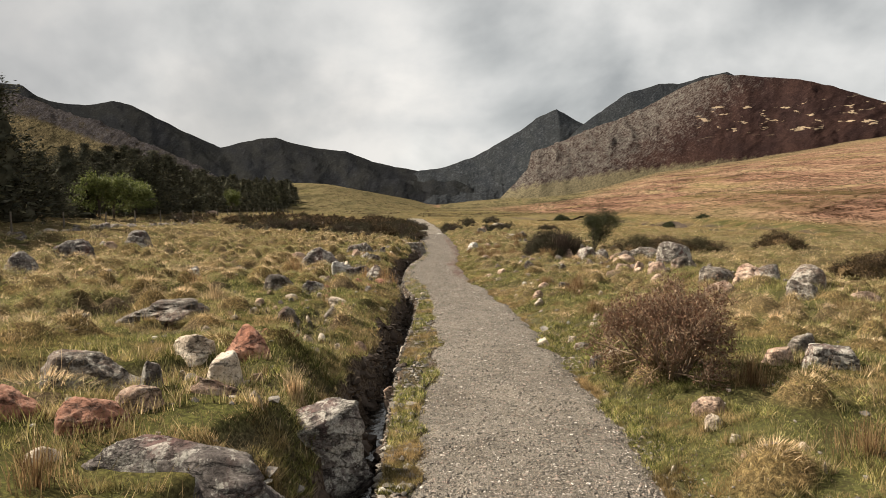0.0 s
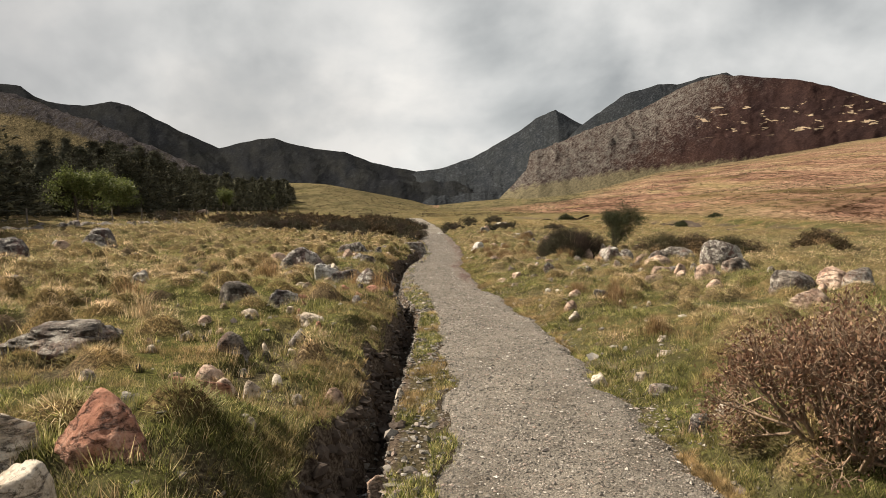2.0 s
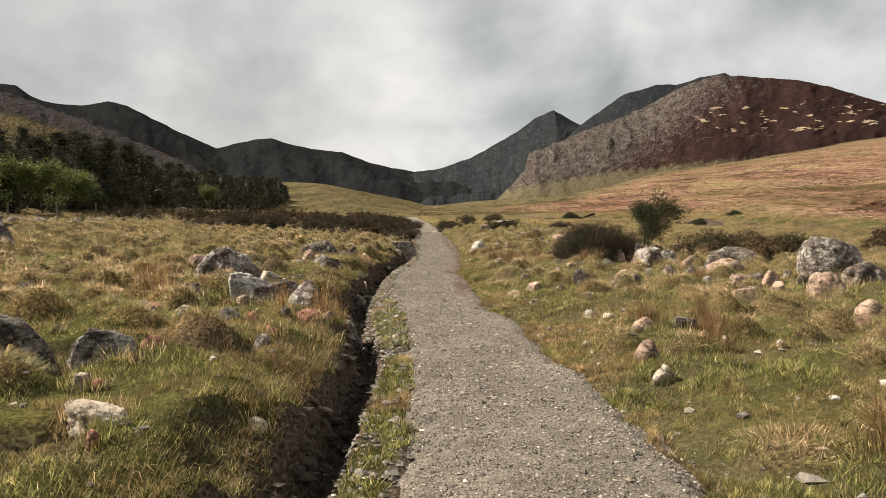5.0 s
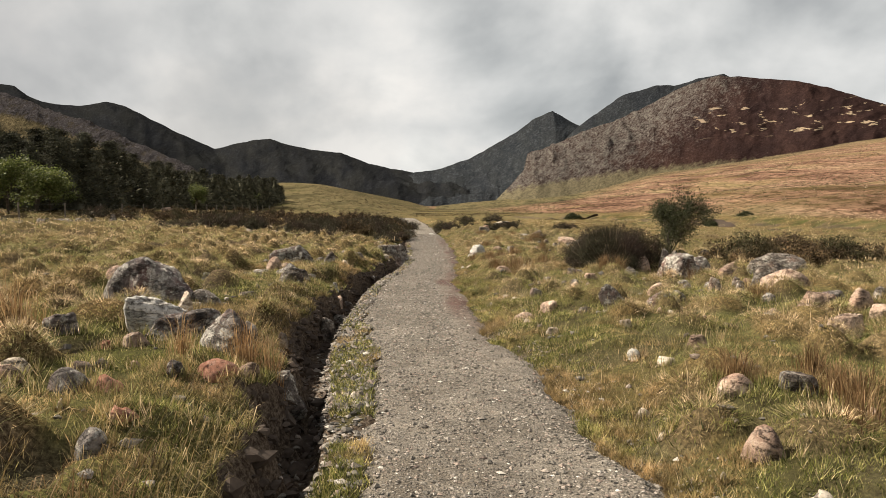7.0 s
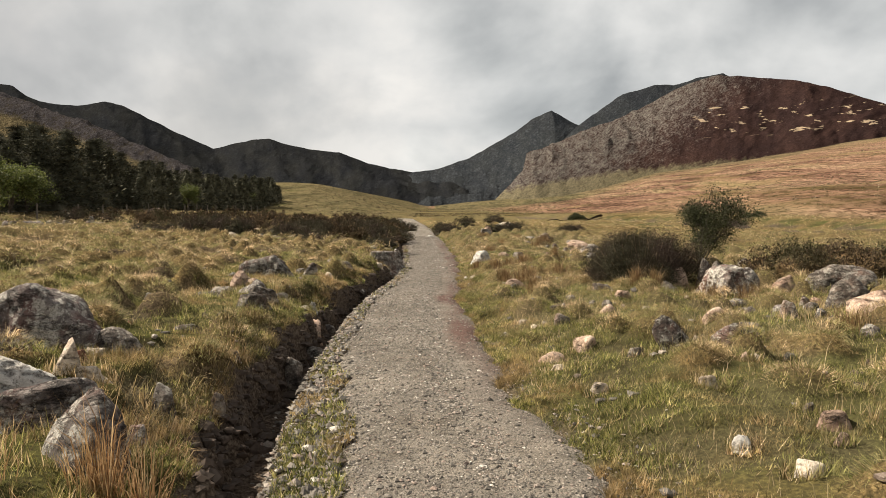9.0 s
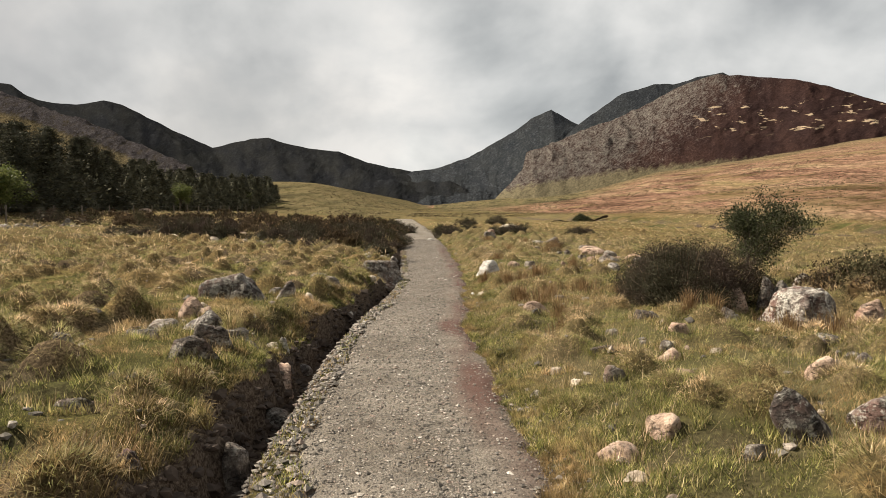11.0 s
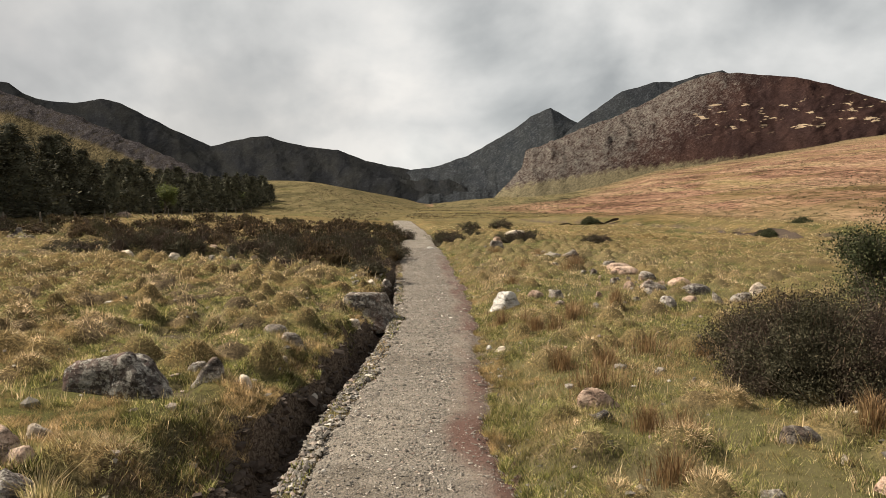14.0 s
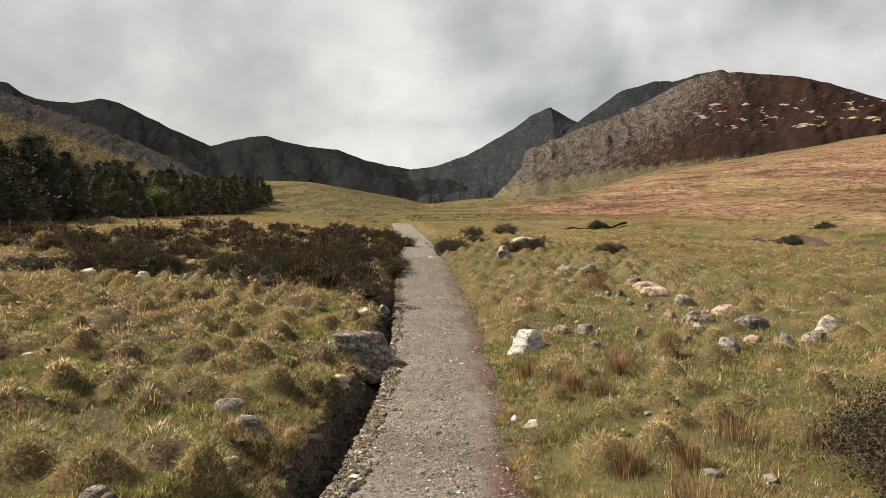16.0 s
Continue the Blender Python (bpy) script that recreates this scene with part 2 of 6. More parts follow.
def make_stone(name, dark, mid, light, lichen=0.5, stain=(0.30, 0.15, 0.10), stained=0.3):
    """Weathered sandstone with lichen crusts; every stone shifts a little in tone."""
    mat, node, link, main = material(name, 0.88)
    coords = node("ShaderNodeTexCoord").outputs["Object"]
    info = node("ShaderNodeObjectInfo")
    shift = node("ShaderNodeVectorMath")
    shift.operation = "ADD"
    link(coords, shift.inputs[0])
    link(info.outputs["Random"], shift.inputs[1])
    place = shift.outputs[0]
    body = noise_on(node, link, place, 6.0, 10.0, 0.72)
    grain = noise_on(node, link, place, 45.0, 5.0, 0.7)
    tone = ramp(node, [(0.40, dark), (0.49, mid), (0.58, light)])
    link(maths(node, link, "ADD", maths(node, link, "MULTIPLY", body, 0.7), maths(node, link, "MULTIPLY", grain, 0.3)), tone.inputs[0])
    layers = node("ShaderNodeTexWave", Scale=3.0, Distortion=6.0, Detail=3.0)
    layers.bands_direction = "Z"
    link(place, layers.inputs["Vector"])
    red = noise_on(node, link, place, 2.3, 5.0, 0.6)
    redder = ramp(node, [(0.48, (0, 0, 0)), (0.62, (stained, stained, stained))])
    link(red, redder.inputs[0])
    colour = mixed(node, link, redder.outputs[0], tone.outputs[0], stain)
    crust = noise_on(node, link, place, 13.0, 7.0, 0.72)
    patch = noise_on(node, link, place, 3.1, 3.0, 0.6)
    crust = maths(node, link, "ADD", maths(node, link, "MULTIPLY", crust, 0.72), maths(node, link, "MULTIPLY", patch, 0.28))
    spots = ramp(node, [(0.555 - 0.07 * lichen, (0, 0, 0)), (0.57 - 0.065 * lichen, (lichen, lichen, lichen))])
    link(crust, spots.inputs[0])
    bloom = ramp(node, [(0.42, (0.30, 0.285, 0.25)), (0.56, (0.60, 0.57, 0.50))])
    link(grain, bloom.inputs[0])
    colour = mixed(node, link, spots.outputs[0], colour, bloom.outputs[0])
    # cracks that follow the bedding
    beds = node("ShaderNodeMapping")
    beds.inputs["Scale"].default_value = (1.0, 1.0, 2.6)
    link(place, beds.inputs["Vector"])
    crack = maths(node, link, "ABSOLUTE", maths(node, link, "SUBTRACT", noise_on(node, link, beds.outputs[0], 2.6, 7.0, 0.62), 0.5))
    cracks = ramp(node, [(0.0, (0.22, 0.20, 0.19)), (0.016, (1, 1, 1))])
    link(crack, cracks.inputs[0])
    colour = mixed(node, link, 0.85, colour, cracks.outputs[0], "MULTIPLY")
    pits = noise_on(node, link, place, 28.0, 5.0, 0.75)
    holes = ramp(node, [(0.36, (0.25, 0.24, 0.22)), (0.46, (1, 1, 1))])
    link(pits, holes.inputs[0])
    colour = mixed(node, link, 0.9, colour, holes.outputs[0], "MULTIPLY")
    vary = node("ShaderNodeHueSaturation")
    link(maths(node, link, "ADD", maths(node, link, "MULTIPLY", info.outputs["Random"], 0.4), 0.8), vary.inputs["Value"])
    link(colour, vary.inputs["Color"])
    link(vary.outputs[0], main.inputs["Base Color"])
    height = maths(node, link, "ADD", maths(node, link, "MULTIPLY", layers.outputs["Fac"], 0.15), maths(node, link, "ADD", body, maths(node, link, "MULTIPLY", grain, 0.4)))
    deep = ramp(node, [(0.0, (0, 0, 0)), (0.03, (0.5, 0.5, 0.5))])
    link(crack, deep.inputs[0])
    height = maths(node, link, "ADD", height, deep.outputs[0])
    relief(node, link, main, height, 1.0, 0.055)
    return mat


def make_blade(name, stops, green=None, through_light=0.3, scale=0.5, gloss=0.2, later=0.0, clump=0.0, size=9.0):
    """Leaves and blades: each one takes its own tone, clumps differ, and patches of the ground shift the whole."""
    mat, node, link, main = material(name, 0.85 - gloss)
    main.inputs["Specular IOR Level"].default_value = gloss
    geo = node("ShaderNodeNewGeometry")
    tone = ramp(node, stops)
    link(geo.outputs["Random Per Island"], tone.inputs[0])
    colour = tone.outputs[0]
    if green:
        patch = noise_on(node, link, geo.outputs["Position"], scale, 5.0, 0.66)
        mask = ramp(node, [(0.48 + later, (0, 0, 0)), (0.57 + later, (0.85, 0.85, 0.85))])
        link(patch, mask.inputs[0])
        colour = mixed(node, link, mask.outputs[0], colour, green)
    if clump:
        for grade, low, high in ((size, 0.36, 1.75), (size * 0.21, 0.66, 1.32)):
            tuft = noise_on(node, link, geo.outputs["Position"], grade, 3.0, 0.6)
            vary = ramp(node, [(0.36, (low, low, low * 0.92)), (0.5, (0.95, 0.95, 0.95)), (0.64, (high, high, high * 1.04))])
            link(tuft, vary.inputs[0])
            colour = mixed(node, link, clump, colour, vary.outputs[0], "MULTIPLY")
    link(colour, main.inputs["Base Color"])
    glow = node("ShaderNodeBsdfTranslucent")
    link(colour, glow.inputs[0])
    both = node("ShaderNodeMixShader", Fac=through_light)
    link(main.outputs[0], both.inputs[1])
    link(glow.outputs[0], both.inputs[2])
    out = [n for n in mat.node_tree.nodes if n.type == "OUTPUT_MATERIAL"][0]
    link(both.outputs[0], out.inputs[0])
    return mat


def make_bark(name, dark, light):
    mat, node, link, main = material(name, 0.9)
    place = node("ShaderNodeTexCoord").outputs["Object"]
    stretch = node("ShaderNodeMapping")
    stretch.inputs["Scale"].default_value = (9, 9, 2)
    link(place, stretch.inputs["Vector"])
    grain = noise_on(node, link, stretch.outputs[0], 3.0, 6.0, 0.7)
    tone = ramp(node, [(0.35, dark), (0.65, light)])
    link(grain, tone.inputs[0])
    link(tone.outputs[0], main.inputs["Base Color"])
    relief(node, link, main, grain, 0.7, 0.02)
    return mat


def make_mountain(name, low, heath, scree, bare=0.5, pale=0.0, lean=0.58, rib=1.0, strong=0.6, bite=0.16, sward=None):
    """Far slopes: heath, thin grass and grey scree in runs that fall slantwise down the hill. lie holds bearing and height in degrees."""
    mat, node, link, main = material(name, 0.95)
    main.inputs["Specular IOR Level"].default_value = 0.0
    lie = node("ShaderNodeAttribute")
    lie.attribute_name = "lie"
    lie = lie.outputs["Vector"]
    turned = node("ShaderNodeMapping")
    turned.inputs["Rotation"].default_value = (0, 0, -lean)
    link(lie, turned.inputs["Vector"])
    runs = node("ShaderNodeMapping")
    runs.inputs["Scale"].default_value = (0.75, 1.2, 1.0)
    link(turned.outputs[0], runs.inputs["Vector"])
    run = noise_on(node, link, runs.outputs[0], 2.1, 9.0, 0.66)
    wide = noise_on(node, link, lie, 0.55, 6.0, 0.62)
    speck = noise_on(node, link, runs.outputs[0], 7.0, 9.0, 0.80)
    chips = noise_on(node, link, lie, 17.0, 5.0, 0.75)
    blend = ramp(node, [(0.40, (0, 0, 0)), (0.60, (1, 1, 1))])
    link(wide, blend.inputs[0])
    base = mixed(node, link, blend.outputs[0], low, heath)
    part = node("ShaderNodeAttribute")
    part.attribute_name = "crag"
    amount = maths(node, link, "ADD", maths(node, link, "ADD", maths(node, link, "MULTIPLY", run, 0.35), maths(node, link, "MULTIPLY", speck, 0.65)), maths(node, link, "MULTIPLY", maths(node, link, "SUBTRACT", part.outputs["Fac"], 0.5), bite))
    rocky = ramp(node, [(0.54 - 0.12 * bare, (0, 0, 0)), (0.66 - 0.12 * bare, (1, 1, 1))])
    link(amount, rocky.inputs[0])
    colour = mixed(node, link, rocky.outputs[0], base, scree)
    if sward:
        grassy = node("ShaderNodeAttribute")
        grassy.attribute_name = "sward"
        ragged_edge = maths(node, link, "ADD", grassy.outputs["Fac"], maths(node, link, "MULTIPLY", maths(node, link, "SUBTRACT", run, 0.5), 1.6))
        green = ramp(node, [(0.35, (0, 0, 0)), (0.75, (0.85, 0.85, 0.85))])
        link(ragged_edge, green.inputs[0])
        colour = mixed(node, link, green.outputs[0], colour, sward)
    stones = ramp(node, [(0.60, (0, 0, 0)), (0.66, (0.7, 0.7, 0.7))])
    link(maths(node, link, "ADD", chips, maths(node, link, "MULTIPLY", maths(node, link, "SUBTRACT", part.outputs["Fac"], 1.0), 0.06)), stones.inputs[0])
    colour = mixed(node, link, stones.outputs[0], colour, tuple(1.5 * c for c in scree))
    for source, stops in ((speck, [(0.40, 0.28), (0.50, 0.92), (0.60, 1.6)]), (chips, [(0.40, 0.42), (0.50, 1.0), (0.60, 1.45)]), (run, [(0.36, 0.75), (0.5, 1.0), (0.64, 1.2)])):
        mottle = ramp(node, [(p, (v, v, v)) for p, v in stops])
        link(source, mottle.inputs[0])
        colour = mixed(node, link, strong, colour, mottle.outputs[0], "MULTIPLY")
    if pale:
        flat = node("ShaderNodeMapping")
        flat.inputs["Scale"].default_value = (0.45, 1.5, 1.0)
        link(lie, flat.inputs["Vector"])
        scar = noise_on(node, link, flat.outputs[0], 1.9, 6.0, 0.62)
        scars = ramp(node, [(0.60, (0, 0, 0)), (0.62, (pale, pale, pale))])
        link(scar, scars.inputs[0])
        worn = node("ShaderNodeAttribute")
        worn.attribute_name = "scar"
        colour = mixed(node, link, maths(node, link, "MULTIPLY", scars.outputs[0], worn.outputs["Fac"]), colour, (0.36, 0.28, 0.19))
    link(colour, main.inputs["Base Color"])
    relief(node, link, main, maths(node, link, "ADD", run, maths(node, link, "MULTIPLY", speck, 0.5)), 1.0, 22.0 * rib)
    return mat


def make_plain(name, colour, rough=0.6, metal=0.0):
    mat, node, link, main = material(name, rough)
    main.inputs["Metallic"].default_value = metal
    place = node("ShaderNodeTexCoord").outputs["Object"]
    grain = noise_on(node, link, place, 14.0, 5.0, 0.65)
    tone = ramp(node, [(0.3, tuple(0.6 * c for c in colour)), (0.7, tuple(min(1, 1.3 * c) for c in colour))])
    link(grain, tone.inputs[0])
    link(tone.outputs[0], main.inputs["Base Color"])
    return mat


TURF = make_ground()
GRAVEL = make_gravel()
GREY = make_stone("grey_sandstone", (0.055, 0.046, 0.040), (0.145, 0.120, 0.100), (0.30, 0.26, 0.218), 0.5)
DARK = make_stone("dark_sandstone", (0.055, 0.045, 0.042), (0.13, 0.11, 0.10), (0.25, 0.22, 0.20), 0.62, (0.16, 0.07, 0.06), 0.6)
LICHENED = make_stone("lichened_sandstone", (0.050, 0.042, 0.038), (0.12, 0.10, 0.088), (0.24, 0.205, 0.18), 0.72, (0.18, 0.085, 0.065), 0.5)
PINK = make_stone("pink_sandstone", (0.20, 0.138, 0.105), (0.41, 0.288, 0.213), (0.57, 0.435, 0.335), 0.2, (0.36, 0.20, 0.14), 0.5)
RED = make_stone("red_sandstone", (0.20, 0.085, 0.055), (0.33, 0.155, 0.10), (0.42, 0.23, 0.16), 0.12, (0.30, 0.12, 0.07), 0.5)
PALE = make_stone("pale_sandstone", (0.31, 0.250, 0.192), (0.54, 0.452, 0.355), (0.70, 0.62, 0.52), 0.16, (0.42, 0.30, 0.22), 0.3)
WHITE = make_stone("white_quartz_sandstone", (0.45, 0.42, 0.38), (0.62, 0.59, 0.54), (0.74, 0.71, 0.66), 0.1, (0.55, 0.44, 0.36), 0.25)
STRAW = make_blade("dry_grass", [(0.0, (0.10, 0.062, 0.024)), (0.3, (0.32, 0.235, 0.132)), (0.58, (0.60, 0.445, 0.255)), (1.0, (0.80, 0.63, 0.42))], (0.215, 0.215, 0.075), 0.35, 0.9, 0.15, -0.005, 0.8, 7.0)
GREEN = make_blade("green_grass", [(0.0, (0.040, 0.050, 0.014)), (0.4, (0.152, 0.164, 0.045)), (0.74, (0.33, 0.310, 0.100)), (0.88, (0.44, 0.37, 0.165)), (1.0, (0.60, 0.49, 0.28))], (0.34, 0.235, 0.120), 0.35, 0.7, 0.2, 0.012, 0.95, 11.0)
RUSH = make_blade("brown_rushes", [(0.0, (0.08, 0.042, 0.022)), (0.4, (0.20, 0.12, 0.058)), (0.8, (0.32, 0.22, 0.11)), (1.0, (0.38, 0.27, 0.14))], None, 0.25, clump=0.5)
RUSH_TALL = make_blade("tall_dry_rushes", [(0.0, (0.14, 0.075, 0.036)), (0.4, (0.30, 0.18, 0.085)), (0.8, (0.45, 0.30, 0.15)), (1.0, (0.60, 0.44, 0.25))], None, 0.3, clump=0.3)
BANK_GRASS = make_blade("bank_grass", [(0.0, (0.035, 0.035, 0.014)), (0.45, (0.125, 0.100, 0.038)), (0.75, (0.23, 0.170, 0.072)), (0.92, (0.33, 0.245, 0.12)), (1.0, (0.56, 0.43, 0.25))], (0.14, 0.085, 0.042), 0.3, 0.8, 0.15, 0.01, 0.9, 6.0)
HEATH_LEAF = make_blade("heather_leaf", [(0.0, (0.036, 0.026, 0.018)), (0.5, (0.074, 0.053, 0.035)), (0.85, (0.11, 0.082, 0.042)), (1.0, (0.24, 0.155, 0.08))], (0.050, 0.048, 0.024), 0.15, 0.5, 0.05, 0.02, 0.8, 3.0)
GORSE_LEAF = make_blade("dark_gorse_leaf", [(0.0, (0.034, 0.032, 0.021)), (0.6, (0.053, 0.050, 0.030)), (0.93, (0.076, 0.068, 0.043)), (1.0, (0.10, 0.086, 0.055))], (0.060, 0.042, 0.034), 0.15, 1.1, 0.05, 0.0, 0.6, 6.0)
HOLLY_LEAF = make_blade("holly_leaf", [(0.0, (0.018, 0.023, 0.011)), (0.6, (0.040, 0.047, 0.021)), (1.0, (0.11, 0.11, 0.055))], None, 0.12, gloss=0.1)
DEAD_LEAF = make_blade("withered_leaf", [(0.0, (0.085, 0.045, 0.030)), (0.5, (0.18, 0.098, 0.062)), (0.85, (0.27, 0.165, 0.10)), (1.0, (0.42, 0.31, 0.20))], None, 0.25)
SPRUCE_LEAF = make_blade("spruce_needles", [(0.0, (0.036, 0.037, 0.027)), (0.6, (0.060, 0.060, 0.040)), (0.9, (0.085, 0.082, 0.050)), (1.0, (0.115, 0.108, 0.062))], None, 0.1, gloss=0.05, clump=0.8, size=1.2)
BIRCH_LEAF = make_blade("young_birch_leaf", [(0.0, (0.05, 0.065, 0.018)), (0.6, (0.11, 0.13, 0.035)), (1.0, (0.19, 0.20, 0.07))], None, 0.3)
TWIG = make_bark("grey_brown_twig", (0.10, 0.062, 0.042), (0.34, 0.25, 0.17))
BARK = make_bark("dark_bark", (0.03, 0.024, 0.018), (0.10, 0.08, 0.06))
POST = make_bark("weathered_post", (0.06, 0.048, 0.038), (0.19, 0.165, 0.135))
WIRE = make_plain("galvanised_wire", (0.16, 0.15, 0.14), 0.6, 1.0)


def make_loose(name, bright):
    """Loose stones: each takes its own tone from grey to pink and cream."""
    mat, node, link, main = material(name, 0.9)
    geo = node("ShaderNodeNewGeometry")
    tone = ramp(node, [(0.0, (0.085, 0.075, 0.064)), (0.35, (0.165, 0.148, 0.126)), (0.7, (0.245, 0.218, 0.187)), (0.82, (0.25, 0.19, 0.155)), (0.95, (0.36, 0.325, 0.28)), (1.0, (0.58, 0.54, 0.48))])
    link(geo.outputs["Random Per Island"], tone.inputs[0])
    grain = noise_on(node, link, geo.outputs["Position"], 90.0, 4.0, 0.7)
    shade = ramp(node, [(0.4, tuple([0.7 * bright] * 3)), (0.6, tuple([1.15 * bright] * 3))])
    link(grain, shade.inputs[0])
    link(mixed(node, link, 1.0, tone.outputs[0], shade.outputs[0], "MULTIPLY"), main.inputs["Base Color"])
    relief(node, link, main, grain, 0.5, 0.01)
    return mat


LOOSE = make_loose("loose_stone", 1.0)
CRUSHED = make_loose("crushed_stone", 1.12)
TUFT = make_blade("far_tufts", [(0.0, (0.05, 0.034, 0.02)), (0.55, (0.11, 0.075, 0.042)), (0.85, (0.10, 0.10, 0.04)), (1.0, (0.30, 0.25, 0.18))], None, 0.15)

# ---- the lie of the land ----
def curve(y, *pairs):
    """A line through (y, value) pairs."""
    return np.interp(y, pairs[0::2], pairs[1::2])


def scatter(i, j, s):
    """A fixed random number from 0 to 1 for each pair of whole numbers."""
    n = (np.asarray(i).astype(np.int64) * 374761393 + np.asarray(j).astype(np.int64) * 668265263 + s * 1442695041) & 0xFFFFFFFF
    n = ((n ^ (n >> 13)) * 1274126177) & 0xFFFFFFFF
    return ((n ^ (n >> 16)) & 0xFFFFFF) / 0xFFFFFF


def value_noise(x, y, s=0):
    i, j = np.floor(x), np.floor(y)
    u, v = x - i, y - j
    u, v = u * u * (3 - 2 * u), v * v * (3 - 2 * v)
    a, b = scatter(i, j, s), scatter(i + 1, j, s)
    c, d = scatter(i, j + 1, s), scatter(i + 1, j + 1, s)
    return (a * (1 - u) + b * u) * (1 - v) + (c * (1 - u) + d * u) * v - 0.5


def fractal(x, y, s=0, octaves=4):
    total, size = 0, 1.0
    for k in range(octaves):
        total = total + value_noise(x * 2 ** k + 17.3 * k, y * 2 ** k - 9.1 * k, s + k) * size
        size *= 0.5
    return total


def ragged(y, deep, seed):
    """A worn edge that wanders to both sides."""
    y = np.asarray(y, float)
    return deep * (value_noise(y * 1.1, y * 0, seed) + .7 * value_noise(y * 3.3, y * 0, seed + 1) + .5 * value_noise(y * 8.7, y * 0, seed + 2))


def path_left(y):
    return ragged(y, .16, 101) + curve(y, 0, -.3, 4, -.25, 7, -.1, 10, -.05, 13, -.1, 15, -.15, 17, -.4, 19, -.62, 20.5, -.9, 22.5, -1.0, 24.7, -1.03, 27, -.95, 29, -.75, 32, -.6, 36, -.7, 42, -1.0, 47, -1.2, 57, -1.75, 65, -2.3, 76, -3.1, 112, -5.6, 140, -9)


def path_right(y):
    return ragged(y, .19, 105) + curve(y, 0, 1.6, 4, 1.65, 7, 1.65, 10, 1.6, 13, 1.63, 15, 1.42, 17, 1.3, 19, 1.0, 21.5, .8, 24, .73, 28, .77, 32, .95, 37, 1.05, 42, .95, 50, .75, 58, .4, 70, -.1, 83, -1.0, 112, -3.4, 140, -6.6)


def ditch_right(y):
    return curve(y, 0, -.5, 5, -.45, 9, -.55, 12, -.5, 15, -.48, 16.5, -.7, 18, -.95, 20, -1.12, 24, -1.22, 27, -1.15, 30, -.9, 32, -.8, 36, -.85, 48, -1.45, 60, -2.2, 112, -6.2)


def ditch_left(y):
    return ditch_right(y) - curve(y, 0, .40, 9, .35, 13, .36, 17, .44, 24, .50, 30, .44, 34, .32, 48, .25, 60, .2)


def ditch_edge(x, y):
    """The ragged upper edge of the bank over the ditch."""
    return ditch_left(y) + 0.28 * value_noise(x * 0 + y * 0.9, y * 0.9, 5) + 0.24 * value_noise(x * 1.5, y * 3.1, 6) + 0.12 * value_noise(x * 3, y * 8.0, 9)


def path_level(y):
    return curve(y, -60, -.2, 5, -.2, 30, -.22, 45, -.1, 56, .03, 80, .5, 106, 1.08, 125, 1.0, 200, 2.2, 400, 5.0, 1300, 18)


def ease(t):
    t = np.clip(t, 0, 1)
    return t * t * (3 - 2 * t)


CELL = 0.62  # spacing of the tussocks


def grow_tussock(i, j):
    """Place, radius and height of the tussock in a cell; height 0 where there is none."""
    cx = (i + 0.15 + 0.7 * scatter(i, j, 11)) * CELL
    cy = (j + 0.15 + 0.7 * scatter(i, j, 12)) * CELL
    r = 0.15 + 0.17 * scatter(i, j, 13)
    h = 0.10 + 0.20 * scatter(i, j, 14)
    left = cx < ditch_left(cy) - 0.25
    h = h * (1 + np.where(left, .15 * ease((cy - 17) / 8), 0))
    right = cx > path_right(cy) + 0.45
    patch = fractal(cx * 0.22, cy * 0.22, 31, 3)
    want = np.where(left, 0.66 + 0.9 * patch + 0.35 * ease((cy - 23) / 5), 0.52 + 0.9 * patch + 0.3 * ease((cx - 5) / 6))
    here = (scatter(i, j, 15) < want) & (left | right)
    return cx, cy, r, np.where(here, h, 0.0)


TUSSOCKS = {}
ROCK_PLACES = []  # x, y, width and depth of every stone, filled as they are set


def tussock_cell(i, j):
    """The same from a table, with no tussock where a stone lies."""
    if "table" not in TUSSOCKS or TUSSOCKS["stones"] != len(ROCK_PLACES):
        gi, gj = np.meshgrid(np.arange(-130, 131), np.arange(-40, 181), indexing="ij")
        cx, cy, r, h = grow_tussock(gi, gj)
        for sx, sy, a, b in ROCK_PLACES:
            h = np.where(((cx - sx) / (a * .5 + .20)) ** 2 + ((cy - sy) / (b * .5 + .26)) ** 2 < 1, 0, h)
        TUSSOCKS["table"], TUSSOCKS["stones"] = (cx, cy, r, h), len(ROCK_PLACES)
    cx, cy, r, h = TUSSOCKS["table"]
    i, j = np.asarray(i).astype(int), np.asarray(j).astype(int)
    inside = (i >= -130) & (i <= 130) & (j >= -40) & (j <= 180)
    a, b = np.clip(i, -130, 130) + 130, np.clip(j, -40, 180) + 40
    return cx[a, b], cy[a, b], r[a, b], np.where(inside, h[a, b], 0.0)


def mounds(x, y):
    """The swell of the ground under the tussocks."""
    i0, j0 = np.floor(x / CELL), np.floor(y / CELL)
    best = np.zeros_like(x)
    for di in (-1, 0, 1):
        for dj in (-1, 0, 1):
            cx, cy, r, h = tussock_cell(i0 + di, j0 + dj)
            best = np.maximum(best, h * np.exp(-(((x - cx) ** 2 + (y - cy) ** 2) / (r * r)) ** 1.6))
    return best


def hollows(x, y):
    """Bare peaty hollows between the tussocks, most of them on the bank."""
    bare = ease((fractal(x * 1.1, y * 1.1, 71, 3) - .06) / .16)
    return bare * np.where(x < ditch_left(y), 1.0, .45) * (1 - ease((y - 45) / 20))


def moor_foot(y):
    """Where the flat valley floor meets the moor slope."""
    return 34 - 0.06 * y


